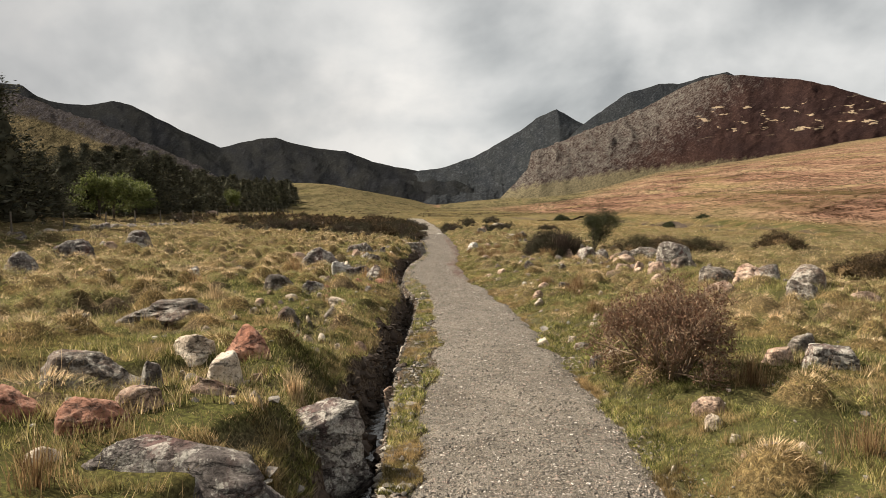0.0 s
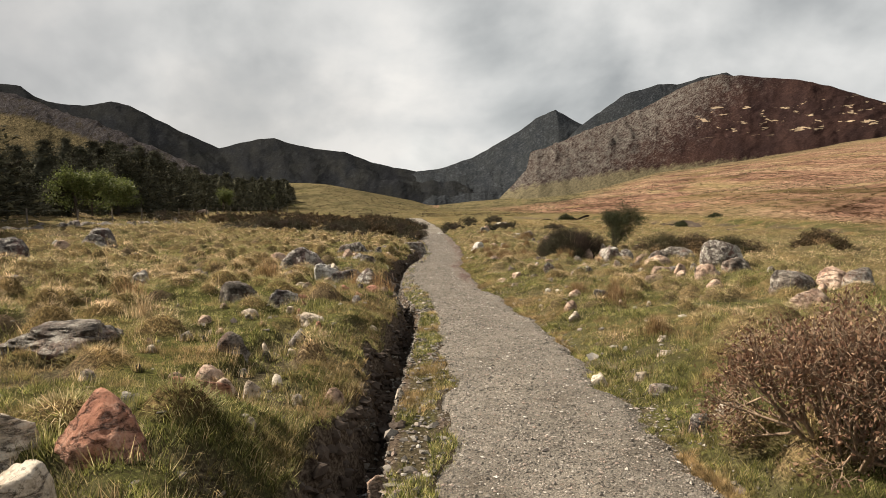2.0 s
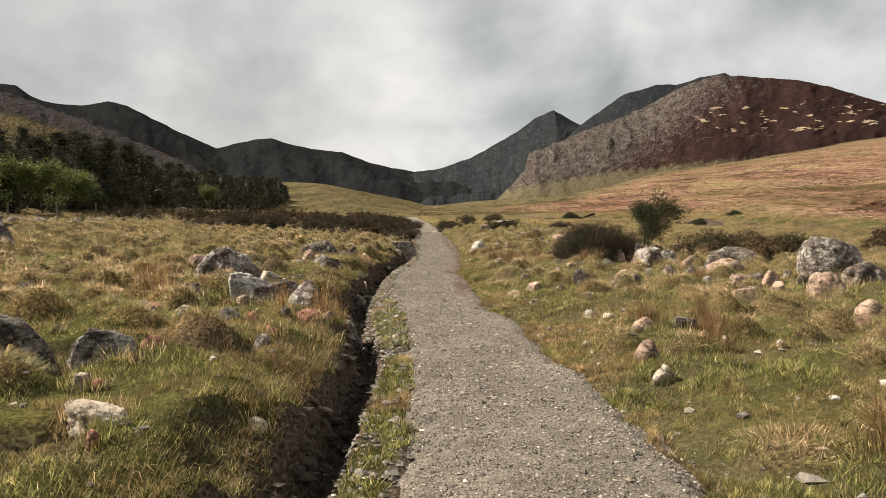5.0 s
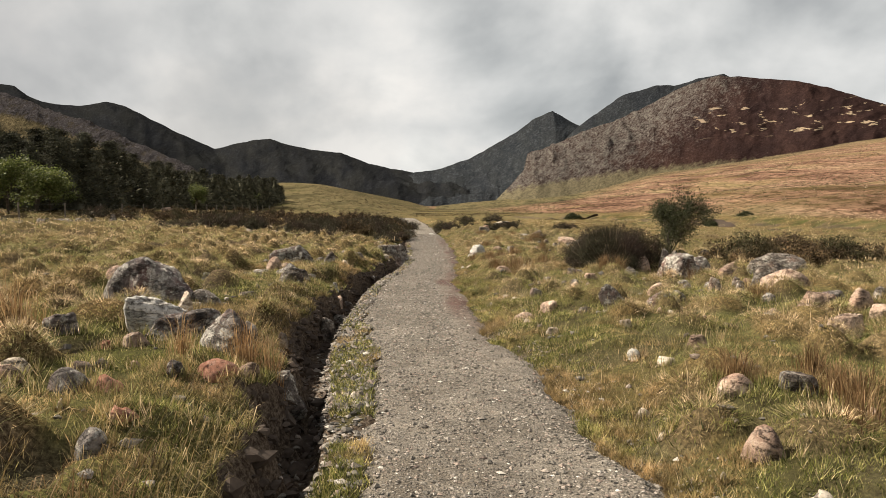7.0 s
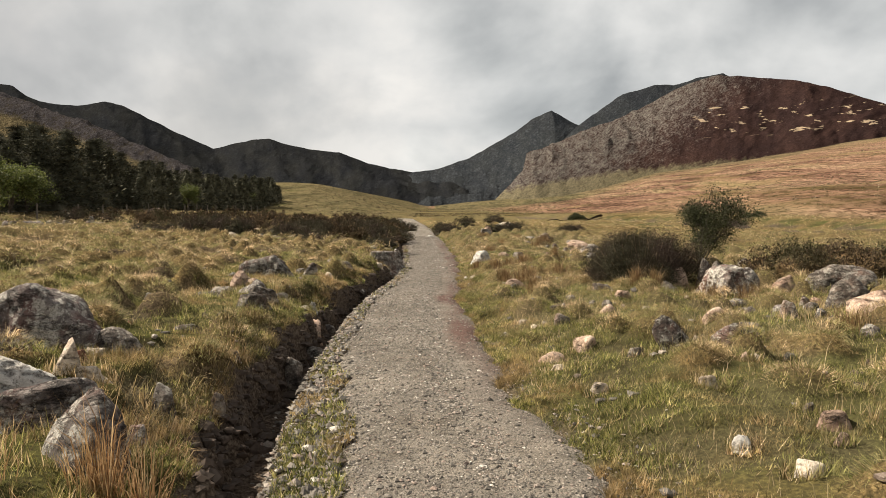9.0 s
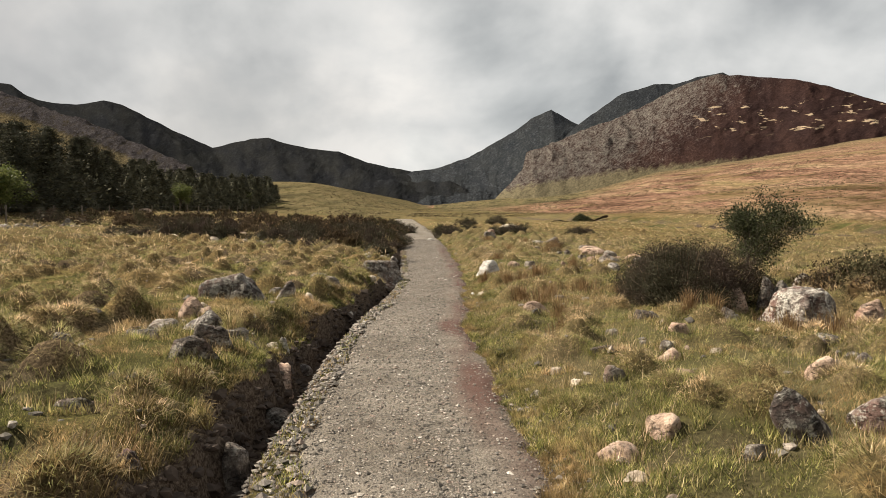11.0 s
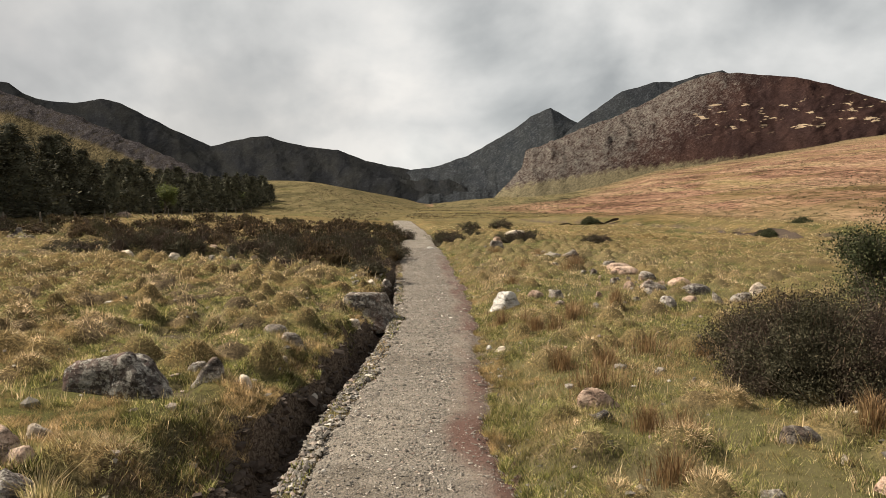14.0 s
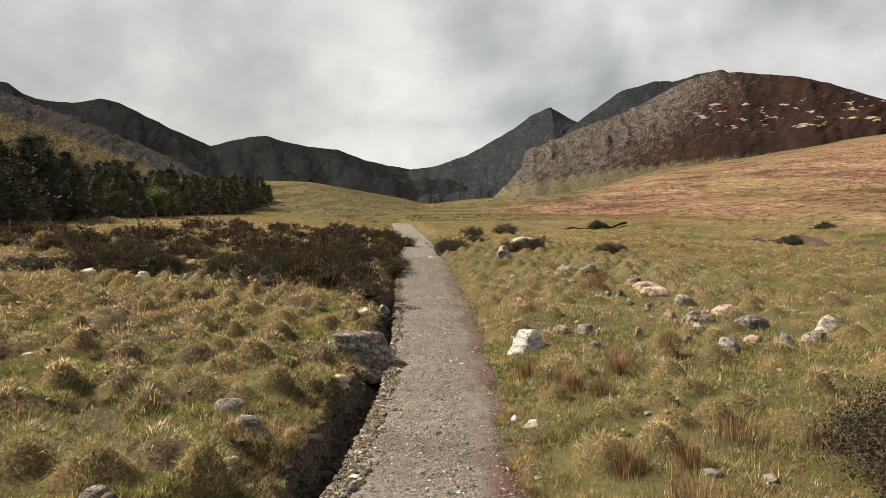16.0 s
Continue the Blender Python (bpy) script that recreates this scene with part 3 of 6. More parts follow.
def stream_bank(x, y):
    """How far a place lies beyond the eroded bank of the stream."""
    return x - curve(y, 40, 27.5, 57, 24.6, 64, 23.2, 72, 20.8, 80, 19.6, 86, 17, 90, 13, 110, 9)


def land(x, y, rough=True):
    """Height of the ground at x, y."""
    x, y = np.asarray(x, float), np.asarray(y, float)
    z = path_level(y)
    lp, rp, dr, dl = path_left(y), path_right(y), ditch_right(y), ditch_left(y)
    dl = ditch_edge(x, y)
    out = dl - x
    near = 1 - ease((y - 60) / 60)
    bank = (0.19 + 0.06 * value_noise(y * 1.7, x * 0, 10) + 0.21 * ease(out / .75)) * near + 0.045 * np.clip(out, 0, 60)
    bank = bank + 0.18 * ease((out - .1) / .5) * (1 - ease((y - 6.2) / 2.2))
    hill = 0.062 * np.clip(y - 150, 0, 170) * ease(-x / 60)
    deep = 0.30 * (1 - ease((y - 38) / 14)) + 0.05
    verge = -.05 + .05 * ease((x - rp + .1) / .35) + 0.26 * ease((x - rp) / 1.4) + 0.006 * np.clip(x - rp, 0, 30)
    verge = verge + 0.27 * np.exp(-((x - 7.2) / 1.5) ** 2) * ease((y - 10) / 2.5) * (1 - ease((y - 20) / 4))
    side = np.where(x > rp, verge, 0.0)
    side = np.where(x < lp, -0.02 * ease((lp - x) / 0.25), side)
    slump = (0.05 + 0.14 * value_noise(y * 1.3, x * 0 + 0.5, 7)) * ease((y - 9) / 6) + 0.05 + 0.08 * (1 - ease((y - 9) / 6))
    wall = ease((x - dl + slump) / (slump + 0.15))
    pit = np.where(x < (dl + dr) / 2, (bank + hill) * (1 - wall) - deep * wall, side - deep * ease((dr - x) / 0.14))
    side = np.where(x < dr, pit, side)
    on_path = (x > lp) & (x < rp)
    side = side - 0.05 * on_path
    run = x - moor_foot(y)
    moor = 0.158 * (np.sqrt(np.clip(run, 0, None) ** 2 + 30) - 30 ** 0.5) * (run > 0)
    moor = moor * (1 - .4 * ease((y - 160) / 200) * (1 - ease((x / np.maximum(y, 1) - .17) / .18)))
    step = stream_bank(x, y)
    z = z + side + moor + 0.55 * ease(step / 2.5) * (step > 0) * ease((y - 44) / 6) * (1 - ease((y - 95) / 12))
    if rough:
        open_ground = 1 - ((x > dl) & (x < rp + 0.1))
        z = z + open_ground * (0.10 * fractal(x * 0.9, y * 0.9, 41, 4) + 0.22 * fractal(x * 0.12, y * 0.12, 43, 3) * ease((np.abs(x) - 2) / 4))
        z = z - .13 * hollows(x, y) * open_ground
        z = z + mounds(x, y) * 1.0 * (1 - ease((np.hypot(x, y) - 70) / 30))
        z = z + ease((run + 4) / 12) * (2.2 * fractal(x * 0.02, y * 0.02, 47, 5))
        z = z + 0.03 * fractal(x * 6, y * 6, 48, 2) * ((x > dl) & (x < lp)) + 0.16 * fractal(x * 4.5, y * 4.5, 49, 3) * ((x > dl - .22) & (x < dl + .12)) * near
    return z


def turf_level(x, y):
    """Height of the ground between the tussocks."""
    x, y = np.asarray(x, float), np.asarray(y, float)
    rough = 0.10 * fractal(x * 0.9, y * 0.9, 41, 4) + 0.22 * fractal(x * 0.12, y * 0.12, 43, 3) * ease((np.abs(x) - 2) / 4) - .13 * hollows(x, y)
    return land(x, y, False) + np.where((x < ditch_edge(x, y)) | (x > path_right(y) + .1), rough, 0.0)


# ---- ground, path and mountains ----
def sheet(name, xs, ys, zs, mat, attributes=(), smooth=True):
    """A mesh over a grid: xs, ys, zs are arrays of rows by columns."""
    rows, cols = xs.shape
    mesh = bpy.data.meshes.new(name)
    index = np.arange(rows * cols).reshape(rows, cols)
    quads = np.stack([index[:-1, :-1], index[:-1, 1:], index[1:, 1:], index[1:, :-1]], -1).reshape(-1, 4)
    fill(mesh, np.stack([xs, ys, zs], -1).reshape(-1, 3), quads, mat, smooth)
    for key, values in attributes:
        if values.ndim == 3:
            a = mesh.color_attributes.new(key, "FLOAT_COLOR", "POINT")
            a.data.foreach_set("color", np.concatenate([values, np.ones_like(values[..., :1])], -1).ravel().astype(np.float32))
        else:
            a = mesh.attributes.new(key, "FLOAT", "POINT")
            a.data.foreach_set("value", values.ravel().astype(np.float32))
    return new(name, mesh)


def fill(mesh, points, faces, mat, smooth=True):
    """Fill a mesh quickly from arrays: points n x 3, faces m x k."""
    k = faces.shape[1]
    mesh.vertices.add(len(points))
    mesh.vertices.foreach_set("co", np.ascontiguousarray(points, np.float32).ravel())
    mesh.loops.add(faces.size)
    mesh.loops.foreach_set("vertex_index", np.ascontiguousarray(faces, np.int32).ravel())
    mesh.polygons.add(len(faces))
    mesh.polygons.foreach_set("loop_start", np.arange(0, faces.size, k, dtype=np.int32))
    mesh.polygons.foreach_set("loop_total", np.full(len(faces), k, np.int32))
    mesh.polygons.foreach_set("use_smooth", np.full(len(faces), smooth))
    mesh.materials.append(mat)
    mesh.update()
    mesh.validate()


def growing(start, step, rate, end):
    out = [start]
    while abs(out[-1]) < end:
        out.append(out[-1] + step)
        step *= rate
    return out[1:]


def build_ground():
    xs = np.array(growing(-9, -.13, 1.06, 1400)[::-1] + list(np.arange(-9, -2.1, .11)) + list(np.arange(-2.1, -.1, .05)) + list(np.arange(-.1, 9, .12)) + growing(9, .13, 1.06, 1400))
    ys = np.array(growing(-3, -.3, 1.25, 300)[::-1] + list(np.arange(-3, 2.5, .14)) + list(np.arange(2.5, 34, .11)) + list(np.arange(34, 60, .18)) + growing(60, .2, 1.045, 1500))
    x, y = np.meshgrid(xs, ys)
    z = land(x, y)
    far = np.hypot(x, y)
    z -= np.clip(far - 1100, 0, None) * 0.2
    moor = ease((x - moor_foot(y) + 6 + 8 * fractal(x * .05, y * .05, 3, 3)) / 14) * ease((far - 30) / 30)
    straw = np.clip(0.12 + 5.0 * mounds(x, y) + 0.30 * ease((far - 55) / 40), 0, 1)
    dl, dr, lp = ditch_edge(x, y), ditch_right(y), path_left(y)
    peat = ((x > dl - .06) & (x < dr + .04)) * (1 - ease((y - 50) / 20)) + 0.75 * ((x > lp - .1) & (x < path_right(y) + .1)) * (y < 115)
    peat = np.maximum(peat, .6 * hollows(x, y))
    peat = np.maximum(peat, 1.0 * (x > dl - .16) * (x < dr) * (y < 50))
    peat = np.clip(peat + 0.25 * ((x >= dr) & (x <= lp)) * (value_noise(x * 3, y * 3, 8) > 0), 0, 1)
    edge = stream_bank(x, y)
    peat = np.maximum(peat, (edge > -.2) * (edge < .55) * (y > 46) * (y < 100) * .85)
    bearing = np.degrees(np.arctan2(x, np.maximum(y, 1)))
    wander = 60 * fractal(x * .012, y * .006, 113, 4)
    thin = ease((y - 190 + wander) / 150) * (1 - ease((bearing - 10 + wander * .08) / 8)) * (x > 0)
    thin = np.maximum(thin, .75 * ease((y - 420 + wander) / 160) * (x > 0))
    thin = np.maximum(thin, .8 * ease((y - 95 + .4 * wander) / 70) * ease((5 - x) / 20))
    ob = sheet("ground", x, y, z, TURF, [("cover", np.stack([moor, straw, peat], -1)), ("thin", thin)])
    return tagged(ob, "rough moorland of tussock grass, turf and peat", "ground", kind="structure")


def path_surface(x, y):
    """Height of the trodden gravel."""
    s = np.clip((x - path_left(y) + .08) / (path_right(y) - path_left(y) + .14), 0, 1)
    z = path_level(y) - .045 + .05 * ease(np.minimum(s, 1 - s) / .10) + .03 * np.sin(s * math.pi)
    return z + .022 * fractal(x * 1.2, y * 1.2, 25, 4) + .008 * value_noise(x * 14, y * 14, 26)


def build_path():
    ys = np.array(list(np.arange(-6, 40, .1)) + growing(40, .11, 1.02, 112))
    s = np.linspace(0, 1, 34)
    y = np.repeat(ys[:, None], len(s), 1)
    lo = path_left(ys) - .08
    hi = path_right(ys) + .14
    x = lo[:, None] + (hi - lo)[:, None] * s[None]
    z = path_surface(x, y)
    rust = 1.5 * ease((s[None] - .62) / .22) * ease((y - 17) / 8) * (1 - ease((y - 46) / 12)) * np.clip(.6 + fractal(x * 2, y * .8, 27, 3), 0, 1)
    ob = sheet("path", x, y, z, GRAVEL, [("rust", rust)])
    return tagged(ob, "narrow gravel footpath of crushed grey stone", "path", kind="structure")


def build_mountain(name, label, mat, profile, near, far, foot, rough, seed, bend=1.0, crag=None, scar=None, steps=130, slant=.07, jag=.0016, knobs=None, sward=None):
    """A mountain side that climbs from its foot to a ridge, given as (azimuth, elevation) in degrees."""
    az = np.linspace(profile[0][0], profile[-1][0], 340)
    s = np.concatenate([np.linspace(0, 1, steps), np.linspace(1.03, 1.5, 10)])
    a, t = np.meshgrid(np.radians(az), s)
    # creases under each summit wander instead of running straight down
    drift = np.degrees(a) + (1 - np.minimum(t, 1)) * (2.6 * fractal(np.degrees(a) * .35, t * 1.6, seed + 31, 3) - 2.0)
    ridge = np.interp(drift, [p[0] for p in profile], [p[1] for p in profile])
    sky = np.interp(az, [p[0] for p in profile], [p[1] for p in profile])[None]
    dist = near + (far - near) * np.minimum(t, 1.5)
    top = np.tan(np.radians(ridge)) * far + 1.8
    top = top + far * jag * fractal(az[None] * 1.3, az[None] * 0, seed, 4)
    x, y = dist * np.sin(a), dist * np.cos(a)
    up = np.minimum(t, 1) ** bend
    over = np.clip(t - 1, 0, None)
    inside = np.clip(t, 0, 1) * (1 - np.clip(t, 0, 1)) * 4
    gully = fractal(a * 57 * .55 + .3 * t, t * 1.2, seed + 5, 5)
    ribs = fractal((x + .8 * y) / (rough * 4), (y - .5 * x) / (rough * 12), seed + 21, 5)
    lumps = fractal(x / (rough * 9), y / (rough * 9), seed + 9, 6)
    rise = np.degrees(np.arctan2(foot + (top - foot) * up - 1.8, dist))
    across, along = rise * .84 - np.degrees(a) * .54, np.degrees(a) * .84 + rise * .54
    teeth = np.abs(fractal(across * 1.5, along * .45, seed + 41, 5)) - .25
    z = foot + (top - foot) * up - inside * rough * slant * teeth - over * (top - foot) * 1.2 + inside * rough * (0.22 * gully + 1.1 * lumps - 0.5 * np.abs(ribs))
    if knobs:
        z = z + dist * .011 * knobs(np.degrees(a), rise) * np.clip(fractal(np.degrees(a) * 2.1, rise * 2.6, seed + 51, 4) + .05, 0, 1)
    # no knob on the slope may rise over the ridge line
    line = 1.8 + dist * np.tan(np.radians(sky)) * (0.90 + 0.09 * np.minimum(t, 1))
    z = np.where(t < 1, np.minimum(z, line), z)
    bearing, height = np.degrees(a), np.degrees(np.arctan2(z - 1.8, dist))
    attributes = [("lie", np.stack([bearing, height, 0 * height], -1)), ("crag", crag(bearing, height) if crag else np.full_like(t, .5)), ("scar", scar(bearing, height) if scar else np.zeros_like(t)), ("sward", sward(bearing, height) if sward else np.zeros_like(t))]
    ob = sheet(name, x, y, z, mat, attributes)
    return tagged(ob, label, "mountain", kind="structure")


# cloud shade on the far ridge is put into its darkened, haze-blue colours
FAR_SHADED_HEATH = make_mountain("far_shaded_heath", (0.0190, 0.0195, 0.0190), (0.0145, 0.0155, 0.0175), (0.024, 0.025, 0.0265), 0.2, rib=.3, strong=.35)
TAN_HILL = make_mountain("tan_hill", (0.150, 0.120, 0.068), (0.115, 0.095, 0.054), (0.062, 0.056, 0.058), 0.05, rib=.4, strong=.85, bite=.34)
# distance haze is put into these rock colours as a blue tint
HAZY_ROCK = make_mountain("hazy_rock", (0.0265, 0.0290, 0.0310), (0.0215, 0.0240, 0.0275), (0.045, 0.048, 0.053), 0.3, rib=.3, strong=.40)
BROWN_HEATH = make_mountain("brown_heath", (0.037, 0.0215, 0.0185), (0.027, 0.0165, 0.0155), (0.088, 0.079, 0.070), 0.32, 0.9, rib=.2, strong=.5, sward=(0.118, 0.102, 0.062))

build_path()
build_mountain("mountain_far_left", "heath-covered ridge under low cloud, shade and haze in its colour", FAR_SHADED_HEATH,
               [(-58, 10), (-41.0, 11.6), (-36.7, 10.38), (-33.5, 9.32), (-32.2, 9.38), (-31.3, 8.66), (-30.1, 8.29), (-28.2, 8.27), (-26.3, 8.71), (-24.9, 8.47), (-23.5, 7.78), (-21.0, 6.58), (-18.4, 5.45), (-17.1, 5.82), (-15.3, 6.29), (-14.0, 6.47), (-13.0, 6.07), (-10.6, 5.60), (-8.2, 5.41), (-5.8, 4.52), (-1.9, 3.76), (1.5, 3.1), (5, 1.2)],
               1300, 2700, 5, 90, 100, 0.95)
build_mountain("hill_left", "tan grass hill with a band of grey boulders", TAN_HILL,
               [(-62, 9), (-41.1, 9.4), (-33.6, 8.8), (-31.3, 8.25), (-28.1, 7.25), (-24.8, 5.95), (-22.0, 4.85), (-19.5, 3.5), (-17.1, 2.4), (-12.6, 0.70), (-8, 0.2)],
               420, 950, 8, 12, 140, 0.85, crag=lambda a, e: .1 + .9 * ease((e + 1.9 - np.interp(a, [-41, -31.3, -24.8, -17], [9.4, 8.25, 5.95, 2.4])) / 1.0), slant=.25, jag=.004, knobs=lambda a, e: .6 * ease((e + 1.5 - np.interp(a, [-41, -31.3, -24.8, -17], [9.4, 8.25, 5.95, 2.4])) / .8))
build_mountain("mountain_peak", "dark pointed peak of bare rock and scree, coloured with haze", HAZY_ROCK,
               [(-5.5, 1.6), (-3.9, 2.6), (-1.9, 3.76), (0.5, 4.15), (3.0, 4.97), (5.0, 6.07), (6.9, 7.15), (8.3, 8.17), (10.0, 8.93), (11.2, 8.19), (12.4, 7.51), (15.4, 5.65), (19.9, 2.76)],
               1200, 2500, 5, 100, 180, 0.9)
build_mountain("mountain_shoulder", "dark shoulder of the heather mountain", HAZY_ROCK,
               [(8.5, 3.8), (9.8, 5.29), (12.1, 7.51), (13.5, 8.49), (15.8, 10.00), (18.3, 10.59), (19.8, 10.49), (21.5, 10.9), (23.5, 11.15), (26.1, 9.5)],
               1500, 2000, 20, 45, 220, 0.9)
build_mountain("mountain_right", "brown heather mountain with grey crags and scree", BROWN_HEATH,
               [(3.2, 0.2), (4.1, 0.77), (5.2, 1.36), (6.7, 2.91), (7.6, 3.97), (7.9, 5.42), (8.8, 5.60), (10.7, 6.32), (12.6, 7.13), (15.4, 7.97), (18.1, 9.21), (19.8, 10.1), (21.5, 10.7), (23.2, 11.0), (25.2, 10.74), (28.7, 10.17), (31.0, 9.35), (34.1, 7.98), (38.4, 5.56), (44.1, 4), (60, 4)],
               560, 1450, 3, 46, 260, 0.8, sward=lambda a, e: ease((np.interp(a, [4, 8, 14, 20, 26, 34], [2.6, 3.4, 4.3, 4.9, 5.2, 5.2]) - e) / 1.6), crag=lambda a, e: np.clip(.95 - (a - 13.0 - 1.25 * (e - 3.4)) / 8, 0, 1), scar=lambda a, e: ease((a - 20.5) / 2) * ease((e - 6.0) / .6) * (1 - ease((e - 8.3) / .6)), slant=.16,
               knobs=lambda a, e: ease((a - 7.5) / 2) * (1 - ease((a - 18) / 3)) * np.exp(-((e - 5.0 - (a - 9) * .36) / .8) ** 2))


def build_water():
    """A trickle of peaty water in the ditch."""
    mat, node, link, main = material("peaty_water", 0.06)
    main.inputs["Base Color"].default_value = (0.02, 0.016, 0.012, 1)
    main.inputs["Specular IOR Level"].default_value = 0.5
    place = node("ShaderNodeNewGeometry").outputs["Position"]
    relief(node, link, main, noise_on(node, link, place, 14.0, 3.0, 0.5), 0.35, 0.03)
    ys = np.arange(-2, 8.5, .12)
    s = np.linspace(0, 1, 4)
    y = np.repeat(ys[:, None], 4, 1)
    lo, hi = ditch_left(ys) + .02, ditch_right(ys) + .02
    x = lo[:, None] + (hi - lo)[:, None] * s[None]
    z = path_level(y) - .322 + .012 * value_noise(x * 3, y * 2, 81)
    return tagged(sheet("water", x, y, z, mat), "shallow trickle of dark peaty water in the ditch", "water", kind="structure")


build_water()


def build_stream_bank(name, ends, high, seed):
    """A raw peat bank cut by the stream, with a lip of turf."""
    (x0, y0), (x1, y1) = ends
    u = np.linspace(0, 1, 70)
    v = np.linspace(0, 1, 9)
    uu, vv = np.meshgrid(u, v)
    x, y = x0 + (x1 - x0) * uu, y0 + (y1 - y0) * uu
    along = np.hypot(x1 - x0, y1 - y0)
    nx, ny = (y1 - y0) / along, -(x1 - x0) / along
    if nx > 0:
        nx, ny = -nx, -ny
    bend = 1.6 * fractal(u * along * .12, u * 0, seed, 3)[None] + .25 * fractal(uu * along * .8, vv * 3, seed + 3, 3)
    body = high * np.sin(np.pi * np.clip(u, 0, 1)) ** .9 * np.clip(.6 + 2.4 * fractal(u * along * .45, u * 0, seed + 5, 4), .05, 1.5)
    hollow = -.45 * vv - .15 * np.sin(vv * math.pi)
    foot_z = land(x + 2.2 * nx, y + 2.2 * ny, False) - .2
    x, y = x + nx * (.5 * bend + hollow + .7), y + ny * (.5 * bend + hollow + .7)
    z = foot_z + vv * (body[None] + .2)
    ob = sheet(name, x, y, z, PEAT)
    return tagged(ob, "raw dark peat bank cut by the stream", "bank", kind="structure")


PEAT = make_plain("raw_peat", (0.066, 0.049, 0.038), 0.95)
build_stream_bank("bank_near", ((18.8, 71), (24.0, 50)), .45, 91)
build_stream_bank("bank_far", ((12.4, 84.2), (18.6, 84.8)), .45, 93)

# ---- small helpers for things ----
def part(name, bm, mat, parent=None, label=""):
    """Link a bmesh as one mesh object, under a thing if one is given."""
    mesh = bpy.data.meshes.new(name)
    bm.to_mesh(mesh)
    bm.free()
    mesh.materials.append(mat)
    ob = new(name, mesh)
    ob.parent = parent
    return tagged(ob, label)


def quick_part(name, points, faces, mat, parent=None, label="", smooth=True):
    """The same from arrays."""
    mesh = bpy.data.meshes.new(name)
    fill(mesh, points, faces, mat, smooth)
    ob = new(name, mesh)
    ob.parent = parent
    return tagged(ob, label)


def blades(root, height, width, lean, heading, droop, rng):
    """Tapering grass blades in three joints: points and triangles for arrays of n blades."""
    n = len(root)
    out = np.stack([np.cos(heading), np.sin(heading), np.zeros(n)], -1)
    face = rng.uniform(0, 2 * math.pi, n)
    side = np.stack([np.cos(face), np.sin(face), np.zeros(n)], -1) * (width / 2)[:, None]
    up = np.array([0, 0, 1.0])
    mid = root + up * (height * .62)[:, None] + out * (lean * .35)[:, None]
    tip = root + up * (height * (1 - droop))[:, None] + out * lean[:, None]
    points = np.stack([root - side, root + side, mid - side * .75, mid + side * .75, tip], 1).reshape(-1, 3)
    base = np.arange(n)[:, None] * 5
    tri = np.array([[0, 1, 3], [0, 3, 2], [2, 3, 4]]).ravel()
    return points, (base + tri[None]).reshape(-1, 3)


def short_blades(root, height, width, lean, heading, rng):
    """Short blades of one triangle each."""
    n = len(root)
    face = rng.uniform(0, 2 * math.pi, n)
    side = np.stack([np.cos(face), np.sin(face), np.zeros(n)], -1) * (width / 2)[:, None]
    tip = root + np.stack([np.cos(heading) * lean, np.sin(heading) * lean, height], -1)
    return np.stack([root - side, root + side, tip], 1).reshape(-1, 3), np.arange(n * 3).reshape(-1, 3)


def sticks(a, b, r0, r1):
    """Three-sided tapering twigs from a to b."""
    n = len(a)
    d = b - a
    d = d / np.maximum(np.linalg.norm(d, axis=1, keepdims=True), 1e-6)
    ref = np.where(np.abs(d[:, 2:3]) > .9, np.array([[1.0, 0, 0]]), np.array([[0, 0, 1.0]]))
    u = np.cross(d, ref)
    u /= np.maximum(np.linalg.norm(u, axis=1, keepdims=True), 1e-6)
    v = np.cross(d, u)
    ring = [math.cos(k * 2.0944) * u + math.sin(k * 2.0944) * v for k in range(3)]
    points = np.stack([a + q * r0[:, None] for q in ring] + [b + q * r1[:, None] for q in ring], 1).reshape(-1, 3)
    tri = np.array([[0, 1, 4], [0, 4, 3], [1, 2, 5], [1, 5, 4], [2, 0, 3], [2, 3, 5]]).ravel()
    return points, (np.arange(n)[:, None] * 6 + tri[None]).reshape(-1, 3)


def leaves(centre, size, way, rng, slim=.45):
    """Small pointed leaves: two triangles each, at centre, pointing along way."""
    n = len(centre)
    way = way / np.maximum(np.linalg.norm(way, axis=1, keepdims=True), 1e-6)
    side = np.cross(way, rng.normal(size=(n, 3)))
    side /= np.maximum(np.linalg.norm(side, axis=1, keepdims=True), 1e-6)
    half, wide = size[:, None] * .5, size[:, None] * slim * .5
    points = np.stack([centre - way * half, centre + side * wide, centre + way * half, centre - side * wide], 1).reshape(-1, 3)
    tri = np.array([[0, 1, 2], [0, 2, 3]]).ravel()
    return points, (np.arange(n)[:, None] * 4 + tri[None]).reshape(-1, 3)


def branching(rng, trunks, levels, spread, length, shrink, kids, lift=0.25):
    """A twig skeleton: arrays of start, end and level."""
    starts, ends, depth = [], [], []
    live = [(np.array(p, float), np.array(d, float), length) for p, d in trunks]
    for level in range(levels):
        after = []
        for p, d, l in live:
            q = p + d * l * rng.uniform(.75, 1.2)
            starts.append(p), ends.append(q), depth.append(level)
            for _ in range(kids):
                e = d + rng.normal(size=3) * spread + np.array([0, 0, lift * rng.uniform(0, 1)])
                e /= np.linalg.norm(e)
                after.append((p + (q - p) * rng.uniform(.55, 1), e, l * shrink * rng.uniform(.8, 1.15)))
        live = after
    return np.array(starts), np.array(ends), np.array(depth)


# ---- grass ----
def grass_stuff(name, label, root, height, width, lean, heading, droop, mat, rng):
    points, tris = short_blades(root, height, width, lean, heading, rng) if droop is None else blades(root, height, width, lean, heading, droop, rng)
    return tagged(quick_part(name, points, tris, mat), label, "grass", kind="stuff")


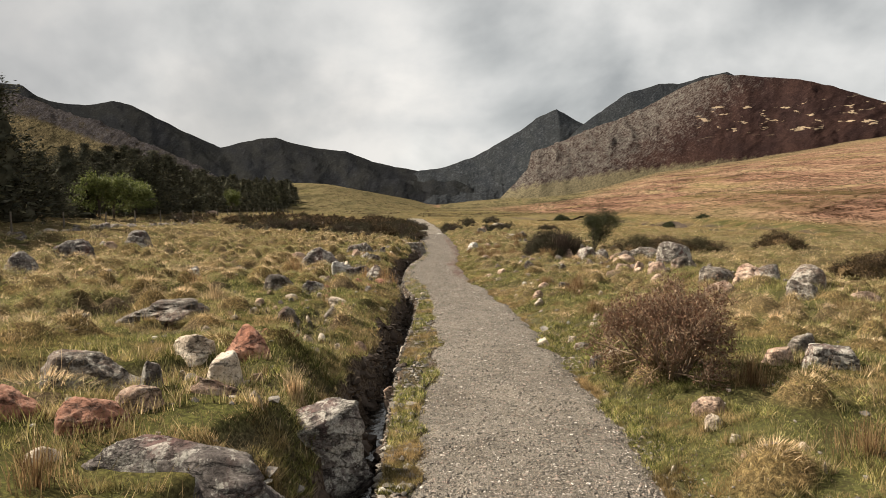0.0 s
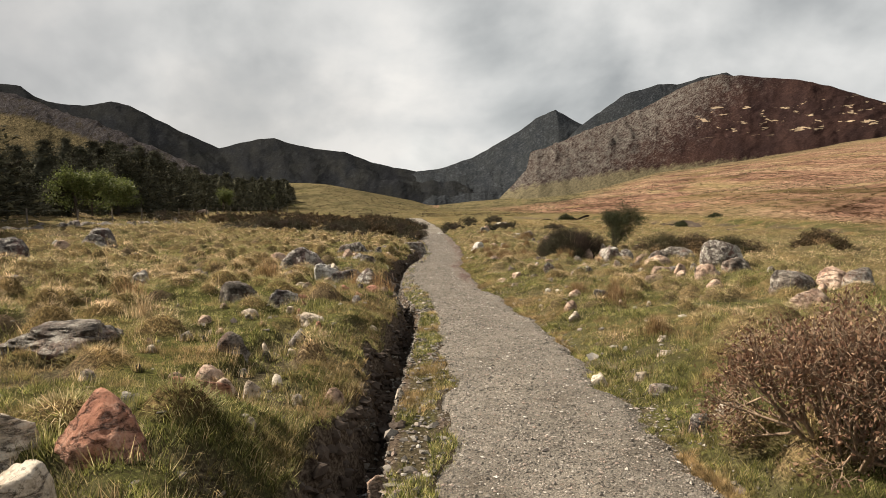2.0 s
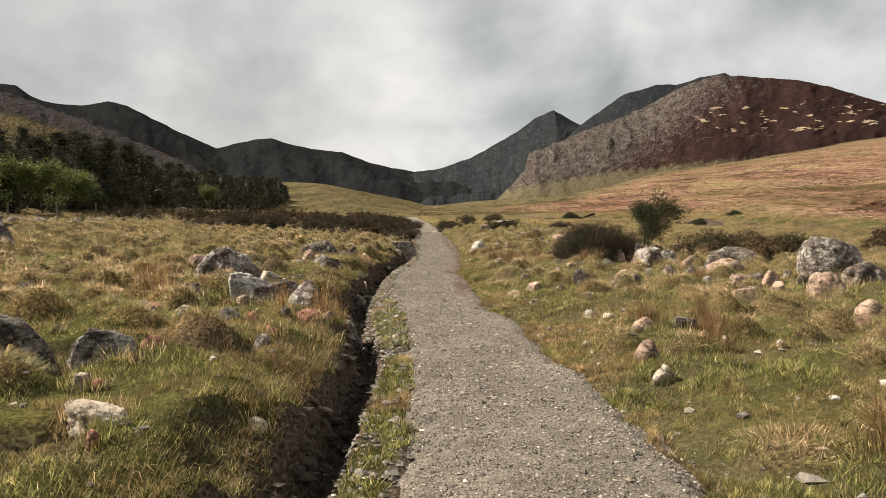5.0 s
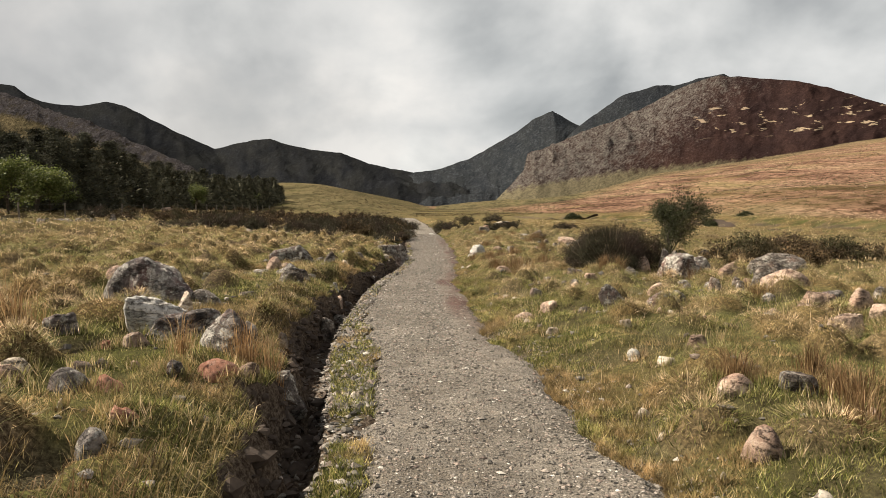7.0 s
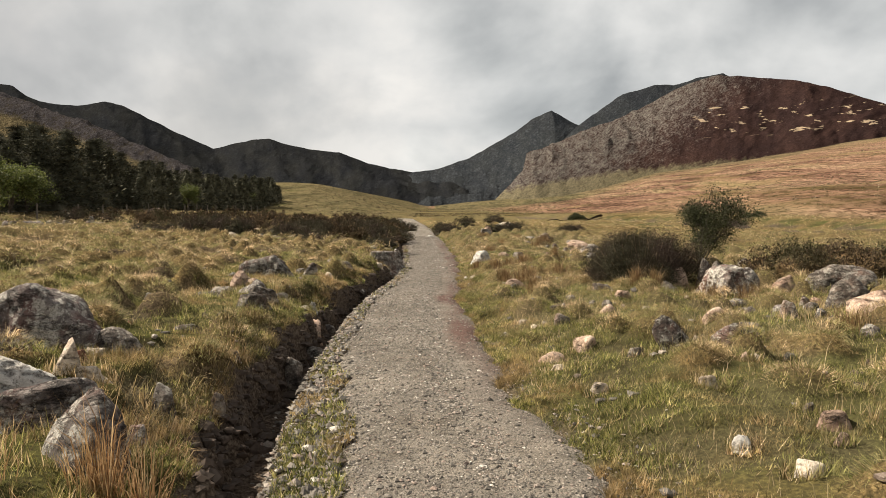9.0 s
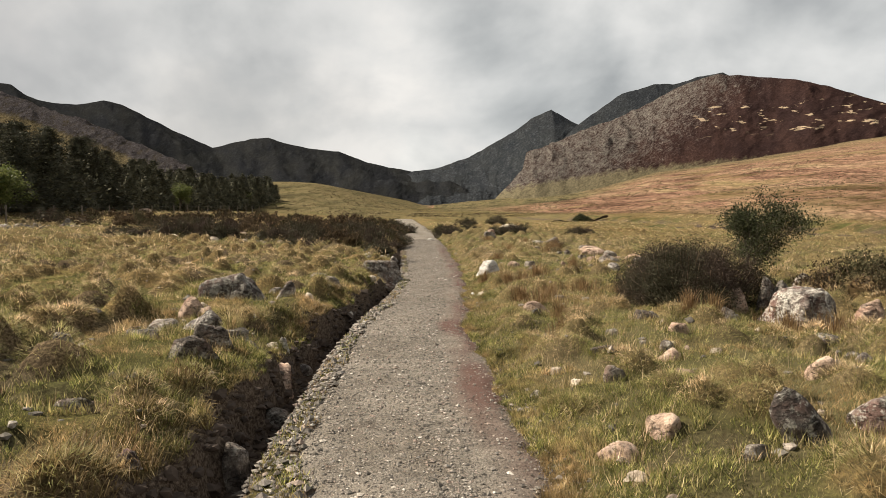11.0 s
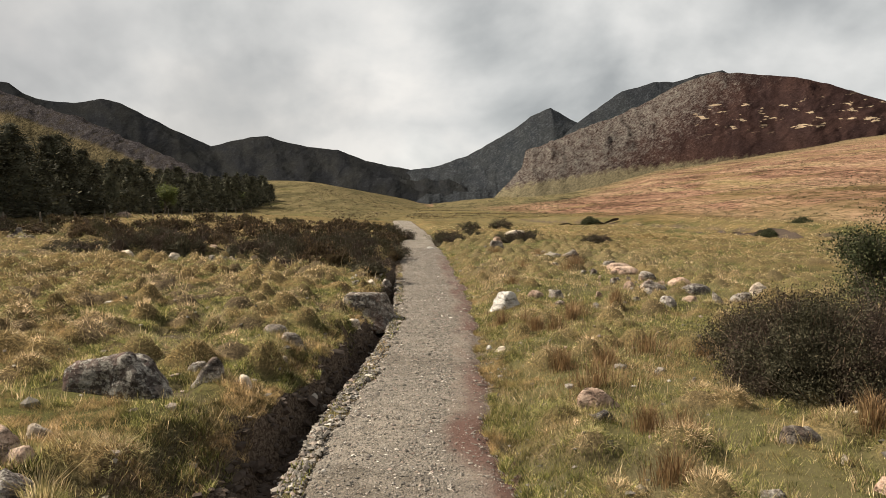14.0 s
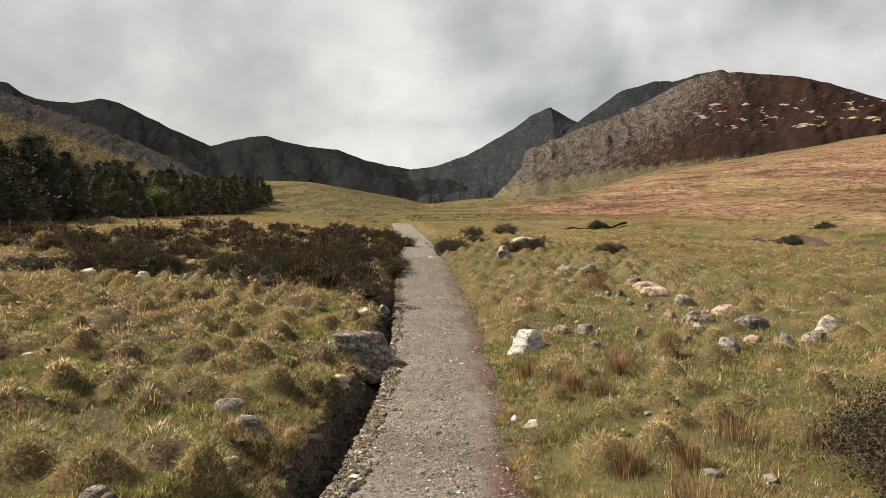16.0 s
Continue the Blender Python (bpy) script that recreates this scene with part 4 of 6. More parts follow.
def on_land(x, y, sink=.01):
    return np.stack([x, y, land(x, y) - sink], -1)


def off_path(x, y):
    return (x < ditch_edge(x, y) - .10) | (x > path_right(y) + .02)


def clear_of_rocks(x, y, more=0.0):
    """Which places lie under no stone."""
    ok = np.ones(len(x), bool)
    for cx, cy, a, b in ROCK_PLACES:
        ok &= ((x - cx) / (a * .42 + more)) ** 2 + ((y - cy) / (b * .42 + more)) ** 2 > 1
    return ok


def pass_distance(x, y):
    """About how near the walk comes to a place, in metres."""
    return np.maximum(4.0, np.hypot(x, np.maximum(0, y - 23)))


def build_grass():
    rng = np.random.default_rng(4)
    # dry tussocks, one crown of drooping blades on each mound
    i, j = np.meshgrid(np.arange(-56, 48), np.arange(-8, 130))
    cx, cy, r, h = (q.ravel() for q in tussock_cell(i, j))
    keep = (h > 0) & (np.abs(cx) < 5 + np.maximum(cy, 0) * .72)
    cx, cy, r, h = cx[keep], cy[keep], r[keep], h[keep]
    gap = pass_distance(cx, cy)
    count = np.where(cy < 3, 24, np.clip(9000 / gap ** 1.75, 22, 620)).astype(int)
    pick = np.repeat(np.arange(len(cx)), count)
    n = len(pick)
    # each crown is a mop: blades spring from a dome and comb over outwards
    u = np.sqrt(rng.uniform(0, 1, n))
    ang = rng.uniform(0, 2 * math.pi, n)
    rr, hh = (r * 1.12)[pick], (h * 1.0)[pick]
    x, y = cx[pick] + np.cos(ang) * rr * u, cy[pick] + np.sin(ang) * rr * u
    floor = land(cx, cy, False)[pick] + .10 * fractal(x * .9, y * .9, 41, 4)
    dome = hh * .95 * np.exp(-(u * 1.12) ** 3.2)
    root = np.stack([x, y, np.maximum(floor + dome, land(x, y) - .01)], -1)
    wide = rng.uniform(.0030, .0062, n) * (.5 + gap[pick] / 8)
    reach = rng.uniform(.05, .13, n) * (.45 + .8 * u)
    rise = rng.uniform(.02, .08, n) * (1.25 - u) + .012
    way = ang + rng.normal(0, .55, n)
    ok = off_path(x, y) & clear_of_rocks(x, y)
    curl = (y > 3) & (rng.uniform(0, 1, n) < .22)
    # the skirts of the mounds stay green, the crowns are bleached
    skirt = ok & ~curl & (u + rng.normal(0, .12, n) > .60)
    thatch = ok & ~curl & ~skirt & (u + rng.normal(0, .1, n) > .56) & (rng.uniform(0, 1, n) < .75)
    near, far = ok & curl, ok & ~curl & ~skirt & ~thatch
    grass_stuff("tussock_thatch", "dead brown grass under the crowns of the tussocks", root[thatch], (rise * .7)[thatch], wide[thatch] * 1.15, reach[thatch] * .8, way[thatch], None, RUSH, rng)
    grass_stuff("tussock_skirt", "green grass round the foot of the tussocks", root[skirt], (rise * .8 + .01)[skirt], wide[skirt] * 1.15, reach[skirt] * .8, way[skirt], None, GREEN, rng)
    grass_stuff("tussock_grass", "bleached dry moor grass growing in tussocks", root[near], rise[near] * 1.3, wide[near], reach[near] * 1.25, way[near], (.25 + 1.5 * u * rng.uniform(.3, 1, n))[near], STRAW, rng)
    grass_stuff("tussock_grass", "bleached dry moor grass farther up the moor", root[far], (rise * (1.3 - 1.4 * u))[far], wide[far] * 1.15, reach[far], way[far], None, STRAW, rng)
    # a few long straws stand up from the crowns
    tall = ok & (rng.uniform(0, 1, n) < .018) & (y > 3) & (y < 40)
    m = int(tall.sum())
    grass_stuff("seed_stalks", "thin bleached stalks standing in the tussocks", root[tall], rng.uniform(.12, .34, m), wide[tall] * .6, rng.uniform(.02, .16, m), way[tall], rng.uniform(0, .2, m), STRAW, rng)
    # short turf between them
    n = 1650000
    q = rng.uniform(0, 1, n)
    y = np.where(q < .88, 2.5 - 6 * (q < .02) + 31.5 * q / .88, 34 + 26 * (np.maximum(q - .88, 0) / .12) ** 1.3)
    away = rng.uniform(0, 1, n) ** 1.55 * (3.2 + np.clip(y, 0, 60) * .34)
    x = np.where(rng.uniform(0, 1, n) < .52, path_right(y) + .02 + away, ditch_left(y) + .2 - away)
    ok = off_path(x, y) & clear_of_rocks(x, y) & (mounds(x, y) < .07 + .08 * rng.uniform(0, 1, n)) & (rng.uniform(0, 1, n) < 1.25 + .6 * fractal(x * .5, y * .5, 61, 3) - .3 * hollows(x, y))
    x, y = x[ok], y[ok]
    n = len(x)
    tall = rng.uniform(.018, .058, n) * (1 + .9 * value_noise(x * 1.6, y * 1.6, 62)) * np.clip(1 + 2.4 * fractal(x * 5.5, y * 5.5, 66, 2), .22, 2.5)
    wide = rng.uniform(.0038, .0078, n) * (.5 + pass_distance(x, y) / 7)
    grass_stuff("turf", "short green and yellow turf", on_land(x, y), tall, wide, tall * rng.uniform(.2, 1.1, n), rng.uniform(0, 6.28, n), None, GREEN, rng)
    # a closer sward on the bank beside the upper path
    n = 260000
    y = 22.5 + 13 * rng.uniform(0, 1, n) ** 1.2
    x = ditch_left(y) - .05 - 8 * rng.uniform(0, 1, n) ** 1.3
    ok = clear_of_rocks(x, y) & (mounds(x, y) < .05 + .08 * rng.uniform(0, 1, n))
    x, y = x[ok], y[ok]
    n = len(x)
    tall = rng.uniform(.02, .07, n) * (1 + .9 * value_noise(x * 1.6, y * 1.6, 62)) * np.clip(1 + 2.4 * fractal(x * 5.5, y * 5.5, 66, 2), .22, 2.5)
    grass_stuff("turf", "short green turf between the tussocks", on_land(x, y), tall, rng.uniform(.0035, .0075, n) * (.5 + pass_distance(x, y) / 7), tall * rng.uniform(.2, 1.1, n), rng.uniform(0, 6.28, n), None, GREEN, rng)
    # sparse blades on the strip between path and ditch, and along the ragged path edges
    n = 190000
    y = 3.5 + 40 * rng.uniform(0, 1, n) ** 1.5
    lo, hi = ditch_right(y), path_left(y)
    left = rng.uniform(0, 1, n) < .6
    x = np.where(left, lo + (hi - lo + .14) * rng.uniform(0, 1, n), path_right(y) + rng.normal(0, .22, n) + .04)
    ok = (fractal(x * 2.2, y * 1.6, 63, 3) > np.where(left, -.22, -.02 + .5 * (path_right(y) - x))) & (~left | (y < 17 + 4 * rng.uniform(0, 1, n)) | (rng.uniform(0, 1, n) < .12))
    x, y = x[ok], y[ok]
    n = len(x)
    tall = rng.uniform(.02, .08, n)
    grass_stuff("verge_grass", "sparse grass along the edges of the path", on_land(x, y), tall, rng.uniform(.004, .007, n) * (1 + y / 20), tall * rng.uniform(.2, 1, n), rng.uniform(0, 6.28, n), None, GREEN, rng)
    # thin dry stalks standing over the turf in drifts
    n = 120000
    y = 3.5 + 42 * rng.uniform(0, 1, n) ** 1.15
    x = np.where(rng.uniform(0, 1, n) < .8, path_right(y) + .1 + 9 * rng.uniform(0, 1, n) ** 1.5, ditch_left(y) - .3 - 9 * rng.uniform(0, 1, n) ** 1.5)
    ok = off_path(x, y) & clear_of_rocks(x, y) & (fractal(x * .55, y * .55, 67, 3) > .02 - .30 * ease((y - 16) / 6) * (x > 0) + .2 * rng.normal(size=n))
    x, y = x[ok], y[ok]
    n = len(x)
    tall = rng.uniform(.05, .15, n) * (.6 + .4 * ease((y - 12) / 8)) * (1 + 1.0 * value_noise(x * .7, y * .7, 68))
    grass_stuff("dry_stalks", "thin dry stalks standing over the turf", on_land(x, y), tall, rng.uniform(.0022, .0045, n) * (.5 + pass_distance(x, y) / 7), tall * rng.uniform(.2, .9, n), rng.uniform(0, 6.28, n), None, STRAW, rng)
    # long grass hanging over the ditch
    n = 26000
    y = 3.5 + 40 * rng.uniform(0, 1, n) ** 1.4
    x = ditch_left(y) - np.abs(rng.normal(0, .26, n))
    x = x + (ditch_edge(x, y) - ditch_left(y)) - .12
    tall = rng.uniform(.05, .15, n) * (1 + 1.2 * value_noise(y * 1.1, y * 0, 65))
    grass_stuff("ditch_grass", "long dry grass hanging over the ditch bank", np.stack([x, y, land(x, y) - .02], -1), tall, rng.uniform(.0022, .0042, n) * (1 + y / 28), tall * rng.uniform(.4, 1.2, n), rng.normal(0, .9, n), rng.uniform(.2, .8, n), BANK_GRASS, rng)
    n = 52000
    y = 3.5 + 40 * rng.uniform(0, 1, n) ** 1.4
    x = ditch_left(y) - np.abs(rng.normal(0, .28, n))
    x = x + (ditch_edge(x, y) - ditch_left(y)) - .10
    tall = rng.uniform(.025, .09, n)
    grass_stuff("bank_grass", "short green grass on the ditch bank", np.stack([x, y, land(x, y) - .02], -1), tall, rng.uniform(.003, .006, n) * (1 + y / 28), tall * rng.uniform(.3, 1.2, n), rng.uniform(0, 6.28, n), None, GREEN, rng)


def build_rock_grass():
    """Grass standing close round every stone."""
    rng = np.random.default_rng(6)
    xs, ys, hs = [], [], []
    for x, y, w, d in ROCK_PLACES:
        if y > 50:
            continue
        m = int(90 + 330 * w) if y < 30 else int(40 + 120 * w)
        a = rng.uniform(0, 6.283, m)
        k = 1 + np.abs(rng.normal(0, .16, m)) + .02
        xs.append(x + np.cos(a) * w * .50 * k), ys.append(y + np.sin(a) * d * .52 * k)
        hs.append(rng.uniform(.04, .13, m) * (1 + .6 * min(w, .8)))
    x, y, tall = np.concatenate(xs), np.concatenate(ys), np.concatenate(hs)
    ok = off_path(x, y)
    x, y, tall = x[ok], y[ok], tall[ok]
    n = len(x)
    wide = rng.uniform(.0045, .009, n) * (.5 + pass_distance(x, y) / 8)
    half = rng.uniform(0, 1, n) < .5
    for mat, part_of in ((GREEN, half), (STRAW, ~half)):
        m = int(part_of.sum())
        grass_stuff("stone_grass", "grass standing round the foot of the stones", on_land(x[part_of], y[part_of]), tall[part_of], wide[part_of], tall[part_of] * rng.uniform(.1, .7, m), rng.uniform(0, 6.28, m), None, mat, rng)


def rushes(x, y, r, h, count=380, mat=None):
    """One stand of upright rushes."""
    rng = np.random.default_rng(int(abs(x * 131 + y * 17)) + 3)
    ang, rad = rng.uniform(0, 6.28, count), np.abs(rng.normal(0, .6, count)) * r
    px, py = x + np.cos(ang) * rad, y + np.sin(ang) * rad
    tall = h * rng.uniform(.35, 1.25, count) * (1.15 - .5 * rad / r)
    points, tris = blades(on_land(px, py), tall, rng.uniform(.0022, .0042, count) * (1 + y / 40), tall * rng.uniform(.05, .6, count), ang + rng.normal(0, .8, count), rng.uniform(0, .3, count), rng)
    ob = quick_part("rush_clump", points, tris, mat or RUSH)
    return tagged(ob, "stand of dry brown rushes on the moor", "rushes", group="rush clumps", kind="stuff")

# ---- rocks ----
STONE_WORDS = {"lichened_sandstone": "lichen-blotched dark sandstone", "grey_sandstone": "lichen-spotted grey sandstone", "dark_sandstone": "dark reddish weathered sandstone", "pink_sandstone": "pinkish weathered sandstone",
               "red_sandstone": "bare red sandstone", "pale_sandstone": "pale bleached sandstone", "white_quartz_sandstone": "white sun-bleached sandstone"}
SHAPE_WORDS = {"slab": "low flat slab bedded in the turf", "block": "angular block sitting in the grass", "round": "rounded boulder resting in the grass", "shard": "pointed shard standing in the grass", "egg": "upright rounded boulder on the turf", "wedge": "sloping block standing over the ditch"}
BALLS = {}


def ball(level):
    """Unit ball points and triangles at a level of detail."""
    if level not in BALLS:
        bm = bmesh.new()
        bmesh.ops.create_icosphere(bm, subdivisions=level, radius=1)
        BALLS[level] = (np.array([v.co[:] for v in bm.verts]), np.array([[v.index for v in f.verts] for f in bm.faces]))
        bm.free()
    return BALLS[level]


def lumps(p, seed, scale):
    return np.array([noise.noise(Vector(q) * scale + Vector((seed * 3.7, seed * 1.3, -seed))) for q in p])


def rock_mesh(seed, shape, level, mat, size):
    """A stone of unit half-size cut by flat planes, with worn edges and pitted faces."""
    rng = np.random.default_rng(seed)
    p, tris = ball(level)
    count, soft = {"slab": (8, 17), "block": (12, 18), "round": (24, 8), "shard": (8, 26), "egg": (26, 8), "wedge": (6, 30)}[shape]
    swell, bump = {"slab": (.07, .05), "block": (.05, .04), "round": (.10, .06), "shard": (.05, .04), "egg": (.10, .06), "wedge": (.04, .04)}[shape]
    normals = rng.normal(size=(count, 3))
    normals /= np.linalg.norm(normals, axis=1, keepdims=True)
    reach = rng.uniform(.80, 1.0, count) if shape in ("round", "egg") else rng.uniform(.66, 1.0, count)
    if shape in ("slab", "block", "wedge"):
        tilt = .13 if shape == "slab" else .34
        top = np.array([[rng.normal(0, tilt), rng.normal(0, tilt), 1.0], [1, rng.normal(0, .35), .38 + rng.normal(0, .28)], [-1, rng.normal(0, .35), .38 + rng.normal(0, .28)], [rng.normal(0, .35), -1, .38 + rng.normal(0, .28)], [rng.normal(0, .35), 1, .38 + rng.normal(0, .28)]])
        if shape == "wedge":
            top[1:, 2] = .05
        if shape == "wedge":
            top[0] = (-.42, -.18, 1.0)
        top /= np.linalg.norm(top, axis=1, keepdims=True)
        normals = np.concatenate([normals, top])
        diagonal = np.array([[c * 1.0, s * 1.0, .15] for c, s in ((.7, .7), (-.7, .7), (.7, -.7), (-.7, -.7))]) + rng.normal(0, .15, (4, 3))
        diagonal /= np.linalg.norm(diagonal, axis=1, keepdims=True)
        normals = np.concatenate([normals, diagonal])
        reach = np.concatenate([reach * 1.25, rng.uniform(.62, .84, 5), rng.uniform(.80, 1.05, 4)])
    facing = np.maximum(p @ normals.T, .02) / reach[None]
    radius = 1 / (np.sum(facing ** soft, axis=1) ** (1 / soft))
    q = p * radius[:, None]
    q *= (1 + swell * lumps(q, seed, 1.9) + bump * lumps(q, seed + 7, 4.5) - .05 * np.abs(lumps(q, seed + 11, 7)) + .022 * lumps(q, seed + 13, 18))[:, None]
    if shape in ("slab", "wedge"):
        beds = np.array([noise.noise(Vector((seed * 2.1, 0.0, v * 5.0))) + .6 * noise.noise(Vector((seed * 1.1, 3.0, v * 13.0))) for v in q[:, 2] + .25 * lumps(q, seed + 5, 1.7)])
        q[:, :2] *= (1 + .07 * beds)[:, None]
        q[:, 2] += .05 * lumps(q * np.array([1, 1, .2]), seed + 3, 1.8)
    if shape == "shard":
        q[:, :2] *= (1.05 - .28 * np.clip(q[:, 2:3], -1, 1))
        q[:, 0] += .18 * q[:, 2] * rng.choice([-1, 1])
    # the buried half does not draw in, so that the stone sits in the turf
    q[:, :2] *= 1 + .55 * np.clip(-q[:, 2:3] - .05, 0, .8)
    low, high = q.min(0), q.max(0)
    q = (q - (low + high) / 2) / ((high - low) / 2)
    mesh = bpy.data.meshes.new("rock")
    fill(mesh, q * np.array(size), tris, mat, True)
    return mesh


ROCK_COUNT = [0]


def rock(x, y, w, d, h, mat, shape, turn=None, lift=0.0, lean=0.0):
    """One stone with its middle at x, y: width, depth and the height that shows."""
    ROCK_COUNT[0] += 1
    ROCK_PLACES.append((x, y, w, d))
    seed = ROCK_COUNT[0]
    rng = random.Random(seed)
    h = max(h * (.8 if shape in ("block", "round") and .45 < w < 1.0 else 1), .06)
    sunk = .6 if shape == "wedge" else (.2 + h * 1.6 if shape == "slab" else .07 + h * {"shard": .4, "egg": .45, "block": .9}.get(shape, .85))
    seen = w / max(3.5, y - 12 if y > 16 else y - 1)
    level = 5 if seen > .085 or (w > .7 and y < 7) else 4 if seen > .03 else 3
    mesh = rock_mesh(seed, shape, level, mat, (w * .53, d * .55, (h + sunk) * .5))
    ob = new("boulder" if w > .45 else "stone", mesh)
    base = float(turf_level(x, y)) + .01
    turn = rng.uniform(-22, 22) if turn is None else turn
    ob.matrix_world = pose(x, y, base + lift + (h - sunk) * .5, rng.uniform(-5, 5), rng.uniform(-5, 5) + lean, turn)
    return tagged(ob, STONE_WORDS[mat.name] + " " + SHAPE_WORDS[shape], "rock")


# ---- shrubs and trees ----
def make_shrub(seed, r, h, leaf_mat, leaf_count, leaf, name="shrub", stems=9, levels=4, upright=.5, loose=.0, squash=1.0):
    """A shrub of many stems with small leaves in clumps towards the tips. Its root stands at the origin."""
    rng = np.random.default_rng(seed)
    thing = new(name)
    trunks = []
    for k in range(stems):
        a = k / stems * 6.283 + rng.uniform(-.3, .3)
        tilt = rng.uniform(.15, 1.0) * (1.3 - upright)
        d = np.array([math.cos(a) * tilt, math.sin(a) * tilt, 1.0])
        trunks.append(((math.cos(a) * r * .12, math.sin(a) * r * .12, -.03), d / np.linalg.norm(d)))
    s, e, lev = branching(rng, trunks, levels, .55, h * .42, .68, 3)
    def fit(p):
        q = p.copy()
        flat = np.hypot(q[:, 0], q[:, 1])
        q[:, :2] *= np.minimum(1, r * 1.08 / np.maximum(flat, 1e-6))[:, None]
        roof = h * np.sqrt(np.clip(1.12 - (np.minimum(flat, r) / (r * 1.1)) ** 2, .05, 1))
        q[:, 2] = np.clip(np.minimum(q[:, 2], roof), -.05, None)
        return q
    s, e = fit(s), fit(e)
    thick = np.array([.022, .013, .008, .005, .0035])[np.minimum(lev, 4)] * (h / 1.0)
    quick_part("branchwork", *sticks(s, e, thick, thick * .6), TWIG, thing, "bare grey-brown twigs")
    tips = np.where(lev >= levels - 2)[0]
    pick = rng.choice(tips, leaf_count)
    at = s[pick] + (e[pick] - s[pick]) * rng.uniform(.2, 1.15, leaf_count)[:, None] + rng.normal(size=(leaf_count, 3)) * (.03 + loose) * h
    at[:, 2] = np.maximum(at[:, 2], .02)
    way = (e[pick] - s[pick]) + rng.normal(size=(leaf_count, 3)) * .6 * np.linalg.norm(e[pick] - s[pick], axis=1)[:, None]
    quick_part("foliage", *leaves(at, leaf * rng.uniform(.6, 1.4, leaf_count), way, rng), leaf_mat, thing)
    return thing


def mound_shrub(seed, r, h, leaf_mat, leaf_count, leaf, name, n=170):
    """A dense low shrub: a billowing heap of leafy sprigs on woody stems."""
    rng = np.random.default_rng(seed)
    thing = new(name)
    a, q = rng.uniform(0, 6.283, n), np.sqrt(rng.uniform(0, 1, n))
    wob = 1 + .22 * np.sin(a * 3 + seed) + .12 * np.sin(a * 5 + 2 * seed)
    top = np.stack([np.cos(a) * q * r * wob, np.sin(a) * q * r * wob, h * np.sqrt(np.clip(1.06 - q * q, .05, 1)) * rng.uniform(.55, 1.12, n)], -1)
    root = top * np.array([.45, .45, 0]) + np.array([0, 0, -.03])
    mid = root + (top - root) * .55 + rng.normal(size=(n, 3)) * .06 * h
    r0 = np.full(n, .009 * max(h, .6))
    p1, t1 = sticks(root, mid, r0, r0 * .7)
    p2, t2 = sticks(mid, top, r0 * .7, r0 * .3)
    quick_part("branchwork", np.concatenate([p1, p2]), np.concatenate([t1, t2 + len(p1)]), TWIG, thing, "woody brown stems")
    pick = rng.integers(0, n, leaf_count)
    u = rng.uniform(.15, 1.05, leaf_count) ** .6
    at = mid[pick] + (top[pick] - mid[pick]) * u[:, None] + rng.normal(size=(leaf_count, 3)) * np.array([.10 * r, .10 * r, .08 * h]) * (1.25 - .5 * u)[:, None]
    at[:, 2] = np.maximum(at[:, 2], .015)
    way = rng.normal(size=(leaf_count, 3)) * .7 + np.array([0, 0, .8])
    # the close inner twigs, a lumpy heap with leaves all over it
    p, t = ball(2)
    core = p * ((.76 if n > 80 else .58) + .30 * lumps(p, seed, 2.2) + .26 * lumps(p, seed + 5, 6.0))[:, None] * np.array([r, r, h])
    core[:, :2] *= np.clip(1 + 1.6 * np.minimum(core[:, 2:3], 0) / h, .1, 1)
    on = rng.integers(0, len(t), leaf_count // 3)
    mix = rng.dirichlet((1, 1, 1), leaf_count // 3)
    skin = np.sum(core[t[on]] * mix[:, :, None], 1) * rng.uniform(.97, 1.14, (leaf_count // 3, 1))
    at = np.concatenate([at, skin])
    way = np.concatenate([way, rng.normal(size=(leaf_count // 3, 3)) * .8 + skin / h])
    points, tris = leaves(at, leaf * rng.uniform(.6, 1.5, len(at)), way, rng, .4)
    quick_part("foliage", np.concatenate([points, core]), np.concatenate([tris, t + len(points)]), leaf_mat, thing, smooth=False)
    return thing


